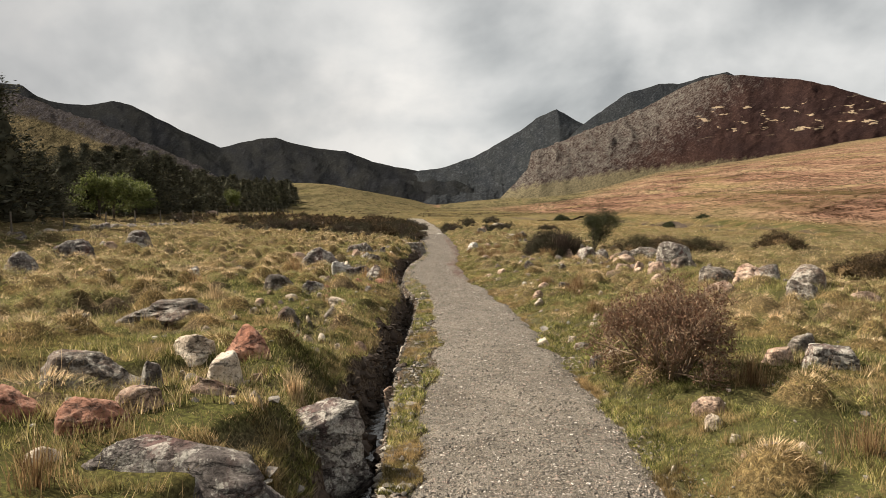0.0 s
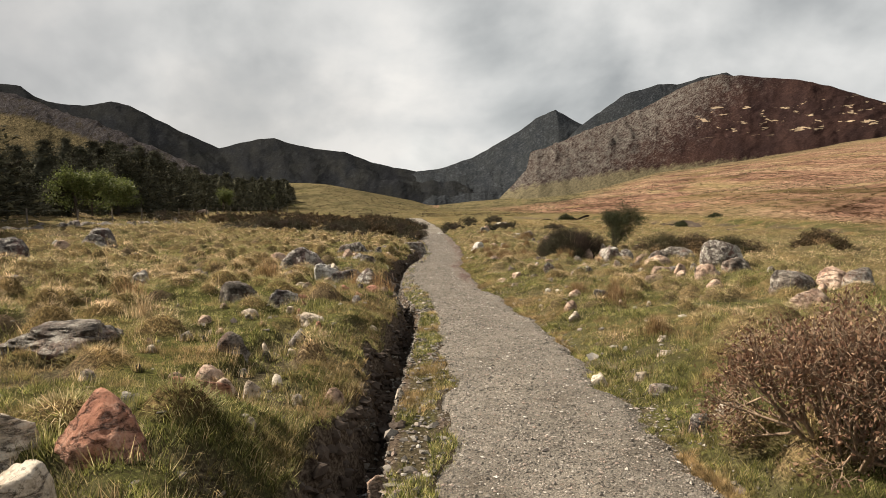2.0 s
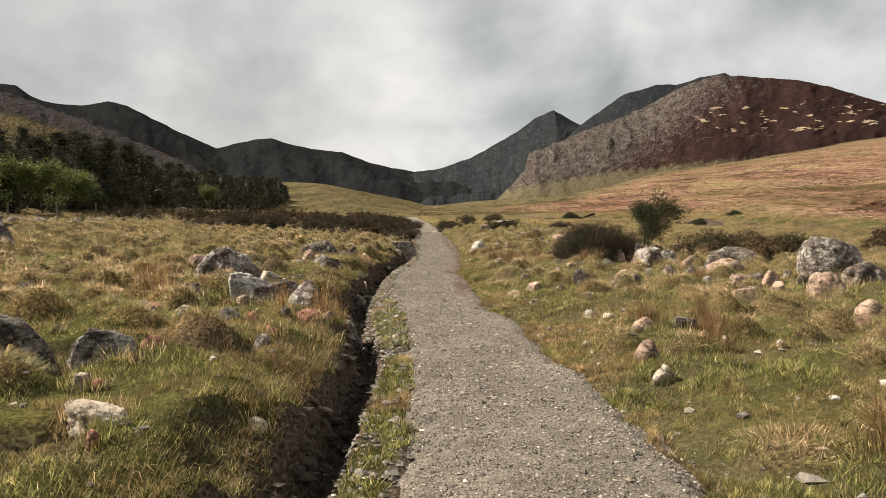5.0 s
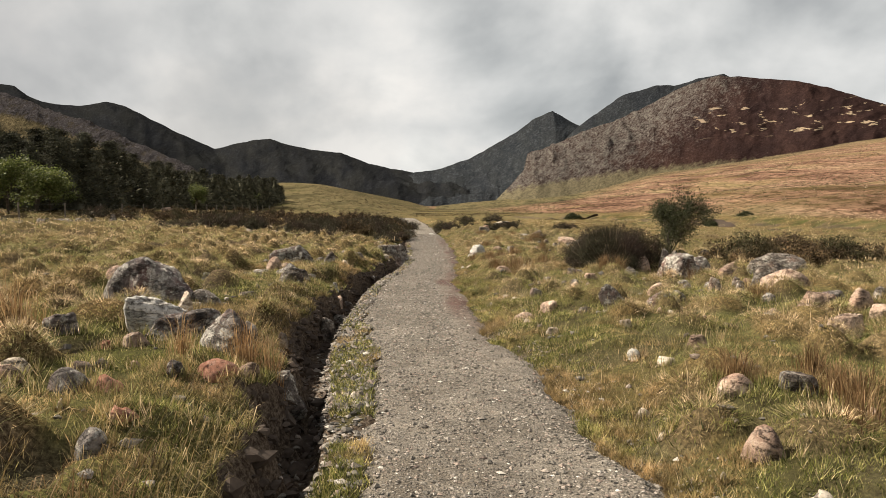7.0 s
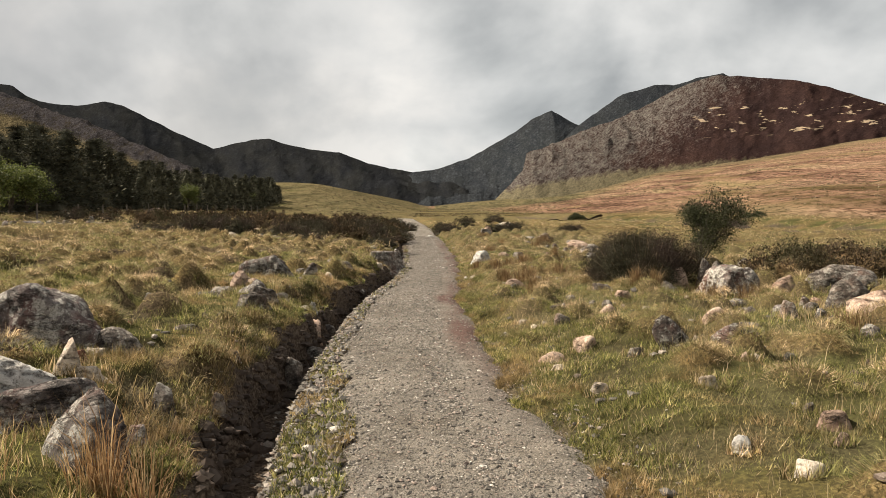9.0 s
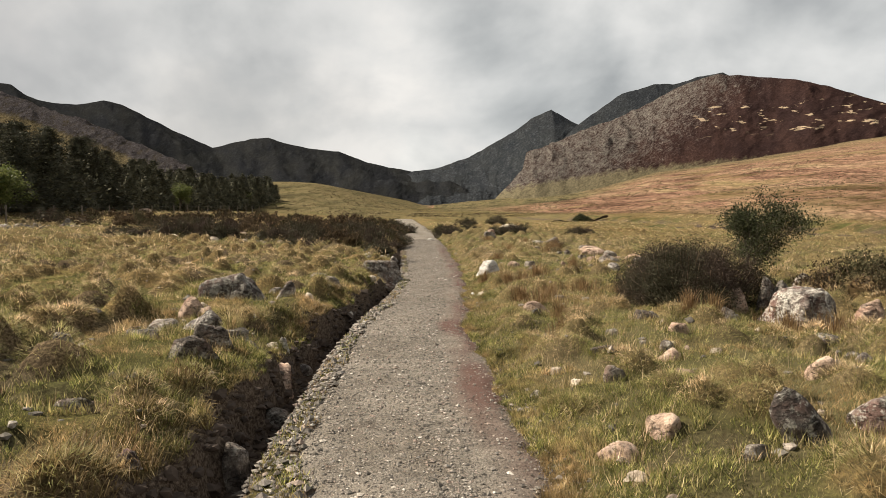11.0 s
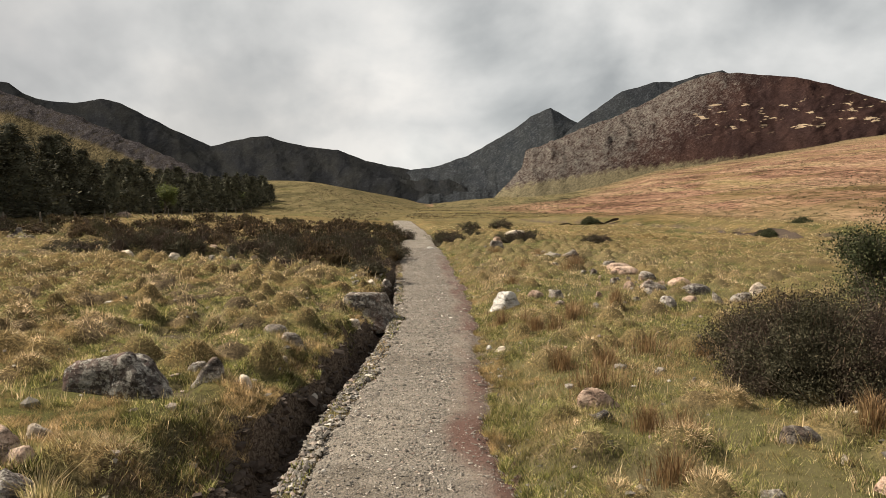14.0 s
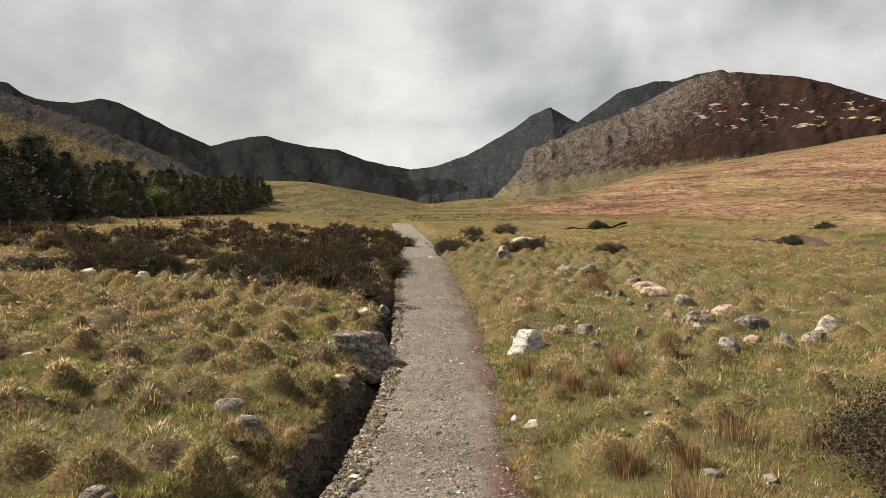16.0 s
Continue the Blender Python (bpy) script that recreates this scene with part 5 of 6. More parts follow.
def make_conifer(seed, h, name="spruce_tree", fine=True):
    """A spruce: tapering trunk and whorls of drooping boughs set with needle sprays."""
    rng = np.random.default_rng(seed)
    thing = new(name)
    steps = 9
    a = np.stack([rng.normal(0, .02, steps + 1), rng.normal(0, .02, steps + 1), np.linspace(-.2, h, steps + 1)], -1)
    width = np.linspace(.12, .012, steps + 1) * h / 7
    quick_part("trunk", *sticks(a[:-1], a[1:], width[:-1], width[1:]), BARK, thing, "dark brown trunk")
    whorls = 24 if fine else 17
    full = rng.uniform(.55, .8)
    s, e = [], []
    for k in range(whorls):
        z = h * (.04 + .94 * (k + rng.uniform(-.3, .3)) / whorls)
        reach = h * .27 * max(0.0, 1 - k / whorls) ** full * rng.uniform(.7, 1.25) + .12
        for _ in range(7):
            b = rng.uniform(0, 6.283)
            l = reach * rng.uniform(.5, 1.2)
            s.append((0, 0, z + rng.uniform(-.1, .1)))
            e.append((math.cos(b) * l, math.sin(b) * l, z + l * rng.uniform(-.25, .55)))
    s, e = np.array(s), np.array(e)
    n = len(s)
    quick_part("branchwork", *sticks(s, e, np.full(n, .018), np.full(n, .006)), BARK, thing)
    m = 64 if fine else 24
    pick = np.repeat(np.arange(n), m)
    u = rng.uniform(.12, 1.05, n * m)
    way = e[pick] - s[pick]
    length = np.linalg.norm(way, axis=1)
    at = s[pick] + way * u[:, None] + rng.normal(size=(n * m, 3)) * (length * .13 + .05)[:, None] - np.array([0, 0, .04])
    dirs = way / length[:, None] + rng.normal(size=(n * m, 3)) * .75 + np.array([0, 0, .25])
    points, tris = leaves(at, (.11 + .06 * length) * rng.uniform(.6, 1.4, n * m) * (1 if fine else 1.5), dirs, rng, .34 if fine else .45)
    # the close inner twigs, a dark ragged cone
    k, ring = 14, 11
    v, a = np.meshgrid(np.linspace(0, 1, k), np.arange(ring) * 2 * math.pi / ring, indexing="ij")
    wide = (h * .27 * (1 - v) ** full * .62 + .02) * rng.uniform(.6, 1.15, v.shape)
    core = np.stack([np.cos(a) * wide, np.sin(a) * wide, h * (.04 + .9 * v) + rng.uniform(-.03, .03, v.shape) * h], -1).reshape(-1, 3)
    i, j = (q.ravel() for q in np.meshgrid(np.arange(k - 1), np.arange(ring), indexing="ij"))
    a0, a1, b0, b1 = i * ring + j, i * ring + (j + 1) % ring, (i + 1) * ring + j, (i + 1) * ring + (j + 1) % ring
    inner = np.concatenate([np.stack([a0, a1, b1], -1), np.stack([a0, b1, b0], -1)])
    quick_part("crown", np.concatenate([points, core]), np.concatenate([tris, inner + len(points)]), SPRUCE_LEAF, thing)
    return thing


def make_birch(seed, h, name="birch_tree", leaf_mat=None, leaf_count=7000, leaf=.12, stems=4, splay=.15, leafy=2, flare=0.0):
    rng = np.random.default_rng(seed)
    thing = new(name)
    trunks = [((rng.normal(0, .1), rng.normal(0, .1), -.05), np.array([rng.normal(0, splay), rng.normal(0, splay), 1.0])) for _ in range(stems)]
    s, e, lev = branching(rng, trunks, 5, .48, h * .33, .68, 3, .35)
    for q in (s, e):
        q[:, :2] *= (1 - .45 * flare + flare * np.clip(q[:, 2:3] / h, 0, 1.1))
    thick = np.array([.045, .028, .016, .009, .005])[np.minimum(lev, 4)] * h / 5
    quick_part("trunk", *sticks(s, e, thick, thick * .65), BARK, thing, "slender grey-brown stems and limbs")
    tips = np.where(lev >= leafy)[0]
    pick = rng.choice(tips, leaf_count)
    at = s[pick] + (e[pick] - s[pick]) * rng.uniform(.1, 1.1, leaf_count)[:, None] + rng.normal(size=(leaf_count, 3)) * .035 * h
    quick_part("crown", *leaves(at, leaf * rng.uniform(.6, 1.5, leaf_count), rng.normal(size=(leaf_count, 3)), rng, .6), leaf_mat or BIRCH_LEAF, thing)
    return thing


def stand(thing, x, y, turn=0.0, size=1.0, first=False, sink=.02, high=None):
    """Set a thing, or a copy of it, on the ground at x, y."""
    m = pose(x, y, float(land(x, y, False)) - sink, 0, 0, turn) @ Matrix.Diagonal((size, size, size if high is None else high, 1))
    if first:
        thing.matrix_world = m
        return thing
    return copy_thing(thing, m)


def stand_all(thing, places, label, category, group=""):
    """The first place takes the thing itself and the others take copies; rows of x, y, turn, size, height."""
    tagged(thing, label, category, group)
    for k, (x, y, turn, size, high) in enumerate(places[1:]):
        stand(thing, x, y, turn, size, high=high)
    x, y, turn, size, high = places[0]
    stand(thing, x, y, turn, size, True, high=high)


# ---- gravel ----
OCTA = (np.array([[1, 0, 0], [-1, 0, 0], [0, 1, 0], [0, -1, 0], [0, 0, 1], [0, 0, -1.0]]), np.array([[0, 2, 4], [2, 1, 4], [1, 3, 4], [3, 0, 4], [2, 0, 5], [1, 2, 5], [3, 1, 5], [0, 3, 5]]))


def pebbles(name, label, x, y, size, mat, rng, sink=.35, top=None, small=False):
    """Loose stones of five facets and more, joined as one spread."""
    p, tris = ball(1) if not small else OCTA
    n, k = len(x), len(p)
    shape = p[None] * (1 + .28 * rng.normal(size=(n, k, 1))).clip(.5, 1.6)
    scale = size[:, None] * np.stack([rng.uniform(.75, 1.5, n), rng.uniform(.7, 1.2, n), rng.uniform(.35, .75, n) if small else rng.uniform(.4, .85, n)], -1)
    shape = shape * scale[:, None]
    a = rng.uniform(0, 6.283, n)
    c, s = np.cos(a)[:, None], np.sin(a)[:, None]
    px, py = shape[..., 0] * c - shape[..., 1] * s, shape[..., 0] * s + shape[..., 1] * c
    z = (land(x, y) if top is None else top) + scale[:, 2] * (1 - 2 * sink)
    points = np.stack([px + x[:, None], py + y[:, None], shape[..., 2] + z[:, None]], -1).reshape(-1, 3)
    faces = (np.arange(n)[:, None, None] * k + tris[None]).reshape(-1, 3)
    ob = quick_part(name, points, faces, mat, smooth=False)
    return tagged(ob, label, "gravel", kind="stuff")

# ---- boulders and stones, along the walk ----
rock(-1.96, 7.85, 0.68, 0.46, 0.34, RED, "block", turn=5)
rock(-2.42, 8.54, 0.18, 0.14, 0.06, PINK, "round")
rock(-2.17, 8.72, 0.28, 0.20, 0.18, PINK, "round")
rock(-1.97, 8.51, 0.25, 0.17, 0.15, PINK, "round")
rock(-1.71, 8.38, 0.14, 0.11, 0.16, PALE, "egg")
rock(-2.21, 9.45, 0.34, 0.25, 0.18, GREY, "round")
rock(-3.10, 11.22, 0.30, 0.22, 0.09, PINK, "slab")
rock(-2.76, 10.52, 0.15, 0.11, 0.09, PALE, "round")
rock(-2.03, 9.20, 0.18, 0.13, 0.02, GREY, "slab")
rock(-2.65, 11.60, 0.25, 0.19, 0.11, PALE, "round")
rock(-1.82, 11.62, 0.35, 0.26, 0.09, PALE, "round")
rock(-1.95, 10.00, 0.23, 0.17, 0.14, PALE, "shard")
rock(-1.75, 9.99, 0.14, 0.10, 0.08, PALE, "block")
rock(-1.08, 8.72, 0.23, 0.17, 0.15, PINK, "round")
rock(-3.18, 12.97, 0.73, 0.54, 0.47, GREY, "round", turn=-5)
rock(-2.59, 13.21, 0.73, 0.54, 0.30, DARK, "slab")
rock(-3.62, 19.4, 1.30, 0.92, 0.66, DARK, "round")
rock(-4.43, 20.35, 0.47, 0.35, 0.34, PINK, "round")
rock(-2.60, 17.36, 0.60, 0.42, 0.42, WHITE, "round", turn=18)
rock(-2.62, 18.12, 0.28, 0.22, 0.25, PALE, "block")
rock(-11.78, 25.43, 1.07, 0.79, 0.60, DARK, "block")
rock(-11.76, 23.03, 0.47, 0.35, 0.37, GREY, "round")
rock(-5.76, 15.42, 0.48, 0.36, 0.19, DARK, "slab")
rock(-5.24, 17.24, 0.54, 0.40, 0.12, GREY, "slab")
rock(-2.16, 14.88, 0.35, 0.26, 0.13, DARK, "round")
rock(-0.89, 9.00, 0.09, 0.07, 0.06, PINK, "round")
rock(-0.54, 9.60, 0.12, 0.09, 0.07, PALE, "round")
rock(-2.78, 19.25, 0.56, 0.42, 0.42, GREY, "round")
rock(-2.36, 16.50, 0.44, 0.30, 0.12, PINK, "slab", turn=12)
rock(-2.12, 16.98, 0.84, 0.44, 0.25, DARK, "slab", turn=10)
rock(-2.12, 17.45, 0.48, 0.30, 0.17, RED, "slab", turn=-15)
rock(-1.70, 16.52, 0.62, 0.44, 0.40, LICHENED, "round")
rock(-2.42, 18.10, 0.30, 0.22, 0.08, PALE, "slab")
rock(-2.76, 18.81, 0.33, 0.24, 0.07, PALE, "slab")
rock(-1.46, 15.71, 0.42, 0.30, 0.10, RED, "round")
rock(-1.26, 15.78, 0.20, 0.16, 0.10, PINK, "round")
rock(-1.66, 15.38, 0.16, 0.12, 0.09, DARK, "round")
rock(-1.85, 18.02, 0.28, 0.22, 0.20, GREY, "block")
rock(-1.64, 18.59, 0.17, 0.13, 0.10, GREY, "block")
rock(-1.08, 16.20, 0.40, 0.28, 0.12, LICHENED, "slab")
rock(-1.44, 20.58, 0.35, 0.26, 0.22, GREY, "block")
rock(-3.93, 22.64, 0.35, 0.26, 0.19, DARK, "block")
rock(-2.62, 20.38, 0.48, 0.35, 0.16, GREY, "slab")
rock(-2.21, 21.95, 0.53, 0.39, 0.20, GREY, "slab")
rock(-3.09, 24.75, 0.21, 0.16, 0.13, PALE, "round")
rock(-0.45, 16.27, 0.16, 0.12, 0.07, PALE, "round")
rock(-1.84, 19.69, 0.31, 0.23, 0.07, DARK, "slab")
rock(1.61, 10.11, 0.26, 0.19, 0.11, PALE, "block")
rock(1.90, 10.60, 0.24, 0.18, 0.05, PALE, "slab")
rock(2.08, 9.52, 0.36, 0.26, 0.07, GREY, "round")
rock(2.47, 10.61, 0.37, 0.27, 0.08, PALE, "slab")
rock(2.78, 11.43, 0.33, 0.24, 0.04, PALE, "slab")
rock(2.20, 11.20, 0.13, 0.09, 0.04, WHITE, "slab")
rock(2.46, 15.50, 0.34, 0.26, 0.12, PINK, "round")
rock(2.10, 13.78, 0.18, 0.14, 0.17, PALE, "block")
rock(5.27, 15.76, 0.44, 0.33, 0.31, PINK, "round")
rock(7.02, 19.37, 1.07, 0.79, 0.70, LICHENED, "round")
rock(6.81, 18.19, 0.71, 0.52, 0.44, GREY, "round")
rock(5.43, 19.61, 0.79, 0.58, 0.28, PINK, "slab")
rock(6.46, 22.81, 0.74, 0.55, 0.52, GREY, "round")
rock(4.07, 21.89, 0.38, 0.28, 0.19, PINK, "round")
rock(4.34, 13.82, 0.16, 0.12, 0.05, PALE, "slab")
rock(5.62, 25.2, 1.75, 1.05, 0.52, LICHENED, "slab", turn=4)
rock(2.84, 20.05, 0.36, 0.30, 0.42, LICHENED, "egg", lean=-24)
rock(3.66, 20.33, 0.58, 0.40, 0.36, LICHENED, "round")
rock(7.95, 25.32, 1.28, 0.94, 0.50, GREY, "round")
rock(6.10, 21.57, 0.79, 0.58, 0.43, PINK, "round")
rock(6.71, 25.20, 0.66, 0.49, 0.23, PINK, "slab")
rock(2.25, 17.25, 0.18, 0.13, 0.09, WHITE, "block")
rock(2.37, 16.70, 0.26, 0.19, 0.06, PALE, "block")
rock(2.96, 17.44, 0.45, 0.33, 0.12, PINK, "slab")
rock(3.94, 18.72, 0.25, 0.18, 0.07, GREY, "slab")
rock(3.59, 18.18, 0.20, 0.15, 0.06, GREY, "slab")
rock(4.58, 19.05, 0.28, 0.20, 0.11, GREY, "round")
rock(2.51, 18.38, 0.26, 0.19, 0.07, PALE, "slab")
rock(1.49, 20.16, 0.37, 0.27, 0.10, PINK, "round")
rock(1.98, 20.37, 0.41, 0.30, 0.08, PINK, "slab")
rock(2.29, 19.68, 0.22, 0.16, 0.08, GREY, "block")
rock(1.50, 19.62, 0.28, 0.21, 0.05, PALE, "slab")
rock(2.73, 22.51, 0.28, 0.21, 0.12, PINK, "round")
rock(1.66, 18.76, 0.27, 0.20, 0.01, PALE, "slab")
rock(2.82, 17.14, 0.15, 0.11, 0.07, PINK, "block")
rock(1.55, 22.74, 0.27, 0.20, 0.04, PALE, "slab")
rock(-1.50, 3.58, 1.26, 0.62, 0.09, DARK, "slab", turn=-8)
rock(-0.98, 5.06, 0.88, 0.64, 0.30, DARK, "wedge", turn=4)
rock(-3.02, 5.45, 1.30, 0.85, 0.18, GREY, "slab", turn=-6)
rock(-2.76, 4.18, 0.45, 0.33, 0.18, RED, "round")
rock(-2.27, 4.10, 0.54, 0.40, 0.22, RED, "round")
rock(-2.19, 3.59, 0.27, 0.20, 0.07, PALE, "round")
rock(-2.15, 4.52, 0.54, 0.40, 0.18, PINK, "block")
rock(-2.20, 4.93, 0.30, 0.22, 0.20, DARK, "block")
rock(-1.87, 5.59, 0.44, 0.32, 0.27, PALE, "block")
rock(-1.84, 6.20, 0.46, 0.38, 0.30, RED, "round")
rock(-2.33, 6.15, 0.40, 0.28, 0.18, PALE, "block")
rock(-1.66, 4.76, 0.38, 0.25, 0.09, PINK, "slab")
rock(-1.35, 4.73, 0.13, 0.10, 0.07, PALE, "round")
rock(-1.90, 5.20, 0.24, 0.19, 0.17, PINK, "block")
rock(-4.22, 9.73, 1.54, 1.11, 0.21, GREY, "slab")
rock(-9.78, 17.80, 1.07, 0.79, 0.58, DARK, "round")
rock(-9.10, 14.45, 0.87, 0.64, 0.56, DARK, "round")
rock(-11.02, 23.75, 0.92, 0.68, 0.68, DARK, "block")
rock(-4.89, 16.01, 0.48, 0.36, 0.26, GREY, "slab")
rock(-5.50, 14.59, 0.47, 0.35, 0.28, GREY, "slab")
rock(-0.56, 7.43, 0.18, 0.13, 0.14, PINK, "block")
rock(-11.15, 22.09, 0.46, 0.34, 0.36, PINK, "round")
rock(2.55, 6.06, 0.35, 0.26, 0.15, PINK, "round")
rock(1.97, 8.27, 0.23, 0.17, 0.16, DARK, "block")
rock(2.28, 8.41, 0.26, 0.20, 0.12, PALE, "round")
rock(2.08, 10.04, 0.30, 0.22, 0.08, PALE, "slab")
rock(3.82, 7.43, 0.53, 0.39, 0.24, PINK, "block")
rock(4.38, 7.83, 0.37, 0.27, 0.24, GREY, "round")
rock(4.32, 7.16, 0.90, 0.65, 0.22, LICHENED, "slab")
rock(5.72, 13.26, 0.65, 0.48, 0.34, PINK, "round")
rock(7.06, 14.69, 0.76, 0.56, 0.55, PINK, "round")
rock(7.33, 14.44, 0.81, 0.60, 0.52, GREY, "round")
rock(7.12, 12.64, 0.85, 0.63, 0.55, GREY, "round")
rock(6.57, 12.01, 0.89, 0.66, 0.31, GREY, "slab")
rock(7.64, 11.75, 0.92, 0.67, 0.15, PINK, "slab")
rock(6.62, 10.95, 0.40, 0.30, 0.10, GREY, "slab")
rock(6.37, 14.84, 0.90, 0.66, 0.41, GREY, "round")
rock(5.98, 17.74, 0.69, 0.51, 0.47, PINK, "round")
rock(2.43, 5.29, 0.15, 0.11, 0.04, PALE, "slab")
rock(2.74, 4.83, 0.11, 0.09, 0.06, PALE, "round")
rock(2.65, 4.39, 0.09, 0.06, 0.09, PALE, "shard")
rock(2.32, 4.90, 0.09, 0.07, 0.03, PINK, "round")
rock(1.83, 5.03, 0.08, 0.06, 0.05, PALE, "block")
rock(-1.85, 14.85, 0.24, 0.18, 0.09, RED, "block")
rock(-2.54, 14.94, 0.18, 0.14, 0.10, PINK, "round")
rock(-3.24, 16.80, 0.40, 0.30, 0.18, DARK, "slab")
rock(-1.55, 14.40, 0.23, 0.17, 0.05, RED, "slab")
rock(-0.15, 14.88, 0.10, 0.07, 0.05, PALE, "block")
rock(7.83, 34.93, 0.67, 0.50, 0.39, PALE, "round")
rock(7.57, 28.49, 0.49, 0.37, 0.54, GREY, "round")
rock(5.90, 19.34, 0.37, 0.27, 0.25, PINK, "round")
rock(4.81, 17.84, 0.59, 0.43, 0.25, PINK, "slab")
rock(2.98, 15.60, 0.42, 0.31, 0.12, GREY, "slab")
rock(2.20, 14.50, 0.34, 0.25, 0.16, PINK, "block")
rock(1.85, 15.68, 0.18, 0.13, 0.07, PALE, "block")
rock(1.79, 15.08, 0.10, 0.07, 0.05, PALE, "round")
rock(2.85, 22.88, 0.25, 0.19, 0.12, GREY, "round")
rock(1.96, 21.87, 0.23, 0.17, 0.13, GREY, "round")
rock(-2.29, 22.67, 0.60, 0.43, 0.25, GREY, "slab")
rock(-3.15, 22.95, 0.63, 0.46, 0.17, GREY, "slab")
rock(-2.89, 24.18, 0.24, 0.18, 0.10, PINK, "round")
rock(-3.11, 24.02, 0.13, 0.09, 0.07, PALE, "round")
rock(-2.65, 23.94, 0.40, 0.30, 0.09, DARK, "slab")
rock(-1.72, 23.33, 0.43, 0.32, 0.12, PINK, "slab")
rock(-1.65, 24.34, 0.28, 0.21, 0.06, DARK, "round")
rock(-1.82, 24.09, 0.13, 0.10, 0.16, WHITE, "shard")
rock(-1.97, 24.00, 0.20, 0.15, 0.06, PALE, "round")
rock(-3.60, 23.67, 0.22, 0.16, 0.06, GREY, "slab")
rock(1.97, 26.60, 0.55, 0.40, 0.26, PINK, "round")
rock(1.81, 25.90, 0.27, 0.20, 0.10, DARK, "shard")
rock(2.52, 24.00, 0.22, 0.17, 0.08, GREY, "block")
rock(2.11, 22.99, 0.26, 0.19, 0.09, GREY, "block")
rock(1.63, 22.04, 0.30, 0.22, 0.03, PALE, "slab")
rock(2.56, 21.80, 0.36, 0.27, 0.10, PINK, "block")
rock(3.38, 25.11, 0.58, 0.43, 0.11, GREY, "slab")
rock(3.41, 24.01, 0.48, 0.36, 0.12, PINK, "slab")
rock(3.43, 22.94, 0.26, 0.19, 0.04, PALE, "slab")
rock(6.55, 41.82, 0.93, 0.69, 0.35, PINK, "round")
rock(1.19, 21.90, 0.16, 0.12, 0.05, GREY, "round")
rock(3.70, 57.44, 0.83, 0.62, 0.41, PINK, "slab")
rock(-1.40, 33.75, 1.37, 0.99, 0.30, GREY, "slab")
rock(-2.30, 29.44, 0.52, 0.38, 0.19, GREY, "round")
rock(-1.89, 28.85, 0.48, 0.35, 0.14, GREY, "slab")
rock(-1.97, 28.27, 0.25, 0.19, 0.05, PALE, "slab")
rock(-2.66, 27.18, 0.33, 0.24, 0.10, GREY, "slab")
rock(-13.38, 48.61, 0.79, 0.59, 0.36, GREY, "slab")
rock(-15.49, 50.13, 0.77, 0.57, 0.34, GREY, "slab")
rock(-9.74, 42.10, 0.58, 0.43, 0.29, GREY, "block")
rock(-11.00, 49.74, 0.52, 0.39, 0.30, GREY, "round")
rock(-9.62, 54.44, 0.61, 0.46, 0.35, GREY, "round")
rock(-8.84, 43.33, 0.36, 0.27, 0.16, PALE, "round")
rock(-2.58, 42.75, 0.75, 0.56, 0.29, PALE, "slab")
rock(-1.63, 37.24, 0.52, 0.39, 0.21, PALE, "block")
rock(-1.30, 38.40, 0.42, 0.32, 0.18, GREY, "block")
rock(-1.86, 36.30, 0.42, 0.31, 0.11, DARK, "block")
rock(-26.42, 76.07, 1.57, 1.17, 0.53, PINK, "round")
rock(1.72, 33.9, 0.92, 0.55, 0.36, WHITE, "slab", turn=8)
rock(2.51, 34.97, 0.44, 0.32, 0.14, PINK, "round")
rock(3.08, 35.02, 0.49, 0.37, 0.20, GREY, "block")
rock(5.62, 35.86, 0.73, 0.54, 0.35, GREY, "round")
rock(6.80, 37.20, 0.68, 0.51, 0.30, PINK, "round")
rock(6.59, 35.51, 0.75, 0.55, 0.24, DARK, "round")
rock(5.16, 34.67, 0.59, 0.44, 0.21, GREY, "slab")
rock(4.98, 33.17, 0.60, 0.44, 0.16, DARK, "slab")
rock(5.72, 33.68, 0.70, 0.52, 0.12, PINK, "slab")
rock(6.30, 33.52, 0.29, 0.22, 0.28, GREY, "shard")
rock(6.86, 33.81, 0.53, 0.39, 0.30, GREY, "round")
rock(6.35, 40.64, 0.95, 0.70, 0.30, PINK, "round")
rock(6.46, 43.22, 0.72, 0.53, 0.25, GREY, "slab")
rock(6.51, 38.91, 0.53, 0.39, 0.29, GREY, "round")
rock(5.62, 45.91, 1.01, 0.75, 0.45, GREY, "block")
rock(5.32, 47.90, 0.87, 0.65, 0.33, GREY, "round")
rock(3.44, 53.45, 1.33, 0.98, 0.43, GREY, "slab")
rock(5.54, 63.04, 1.56, 1.16, 0.52, PALE, "round")
rock(1.19, 30.13, 0.31, 0.23, 0.07, PALE, "slab")
rock(1.03, 30.50, 0.24, 0.18, 0.06, WHITE, "slab")
rock(0.76, 28.71, 0.12, 0.09, 0.08, PINK, "shard")
rock(-0.06, 57.10, 0.60, 0.45, 0.23, WHITE, "round")
rock(-0.72, 35.76, 0.17, 0.12, 0.08, PALE, "block")

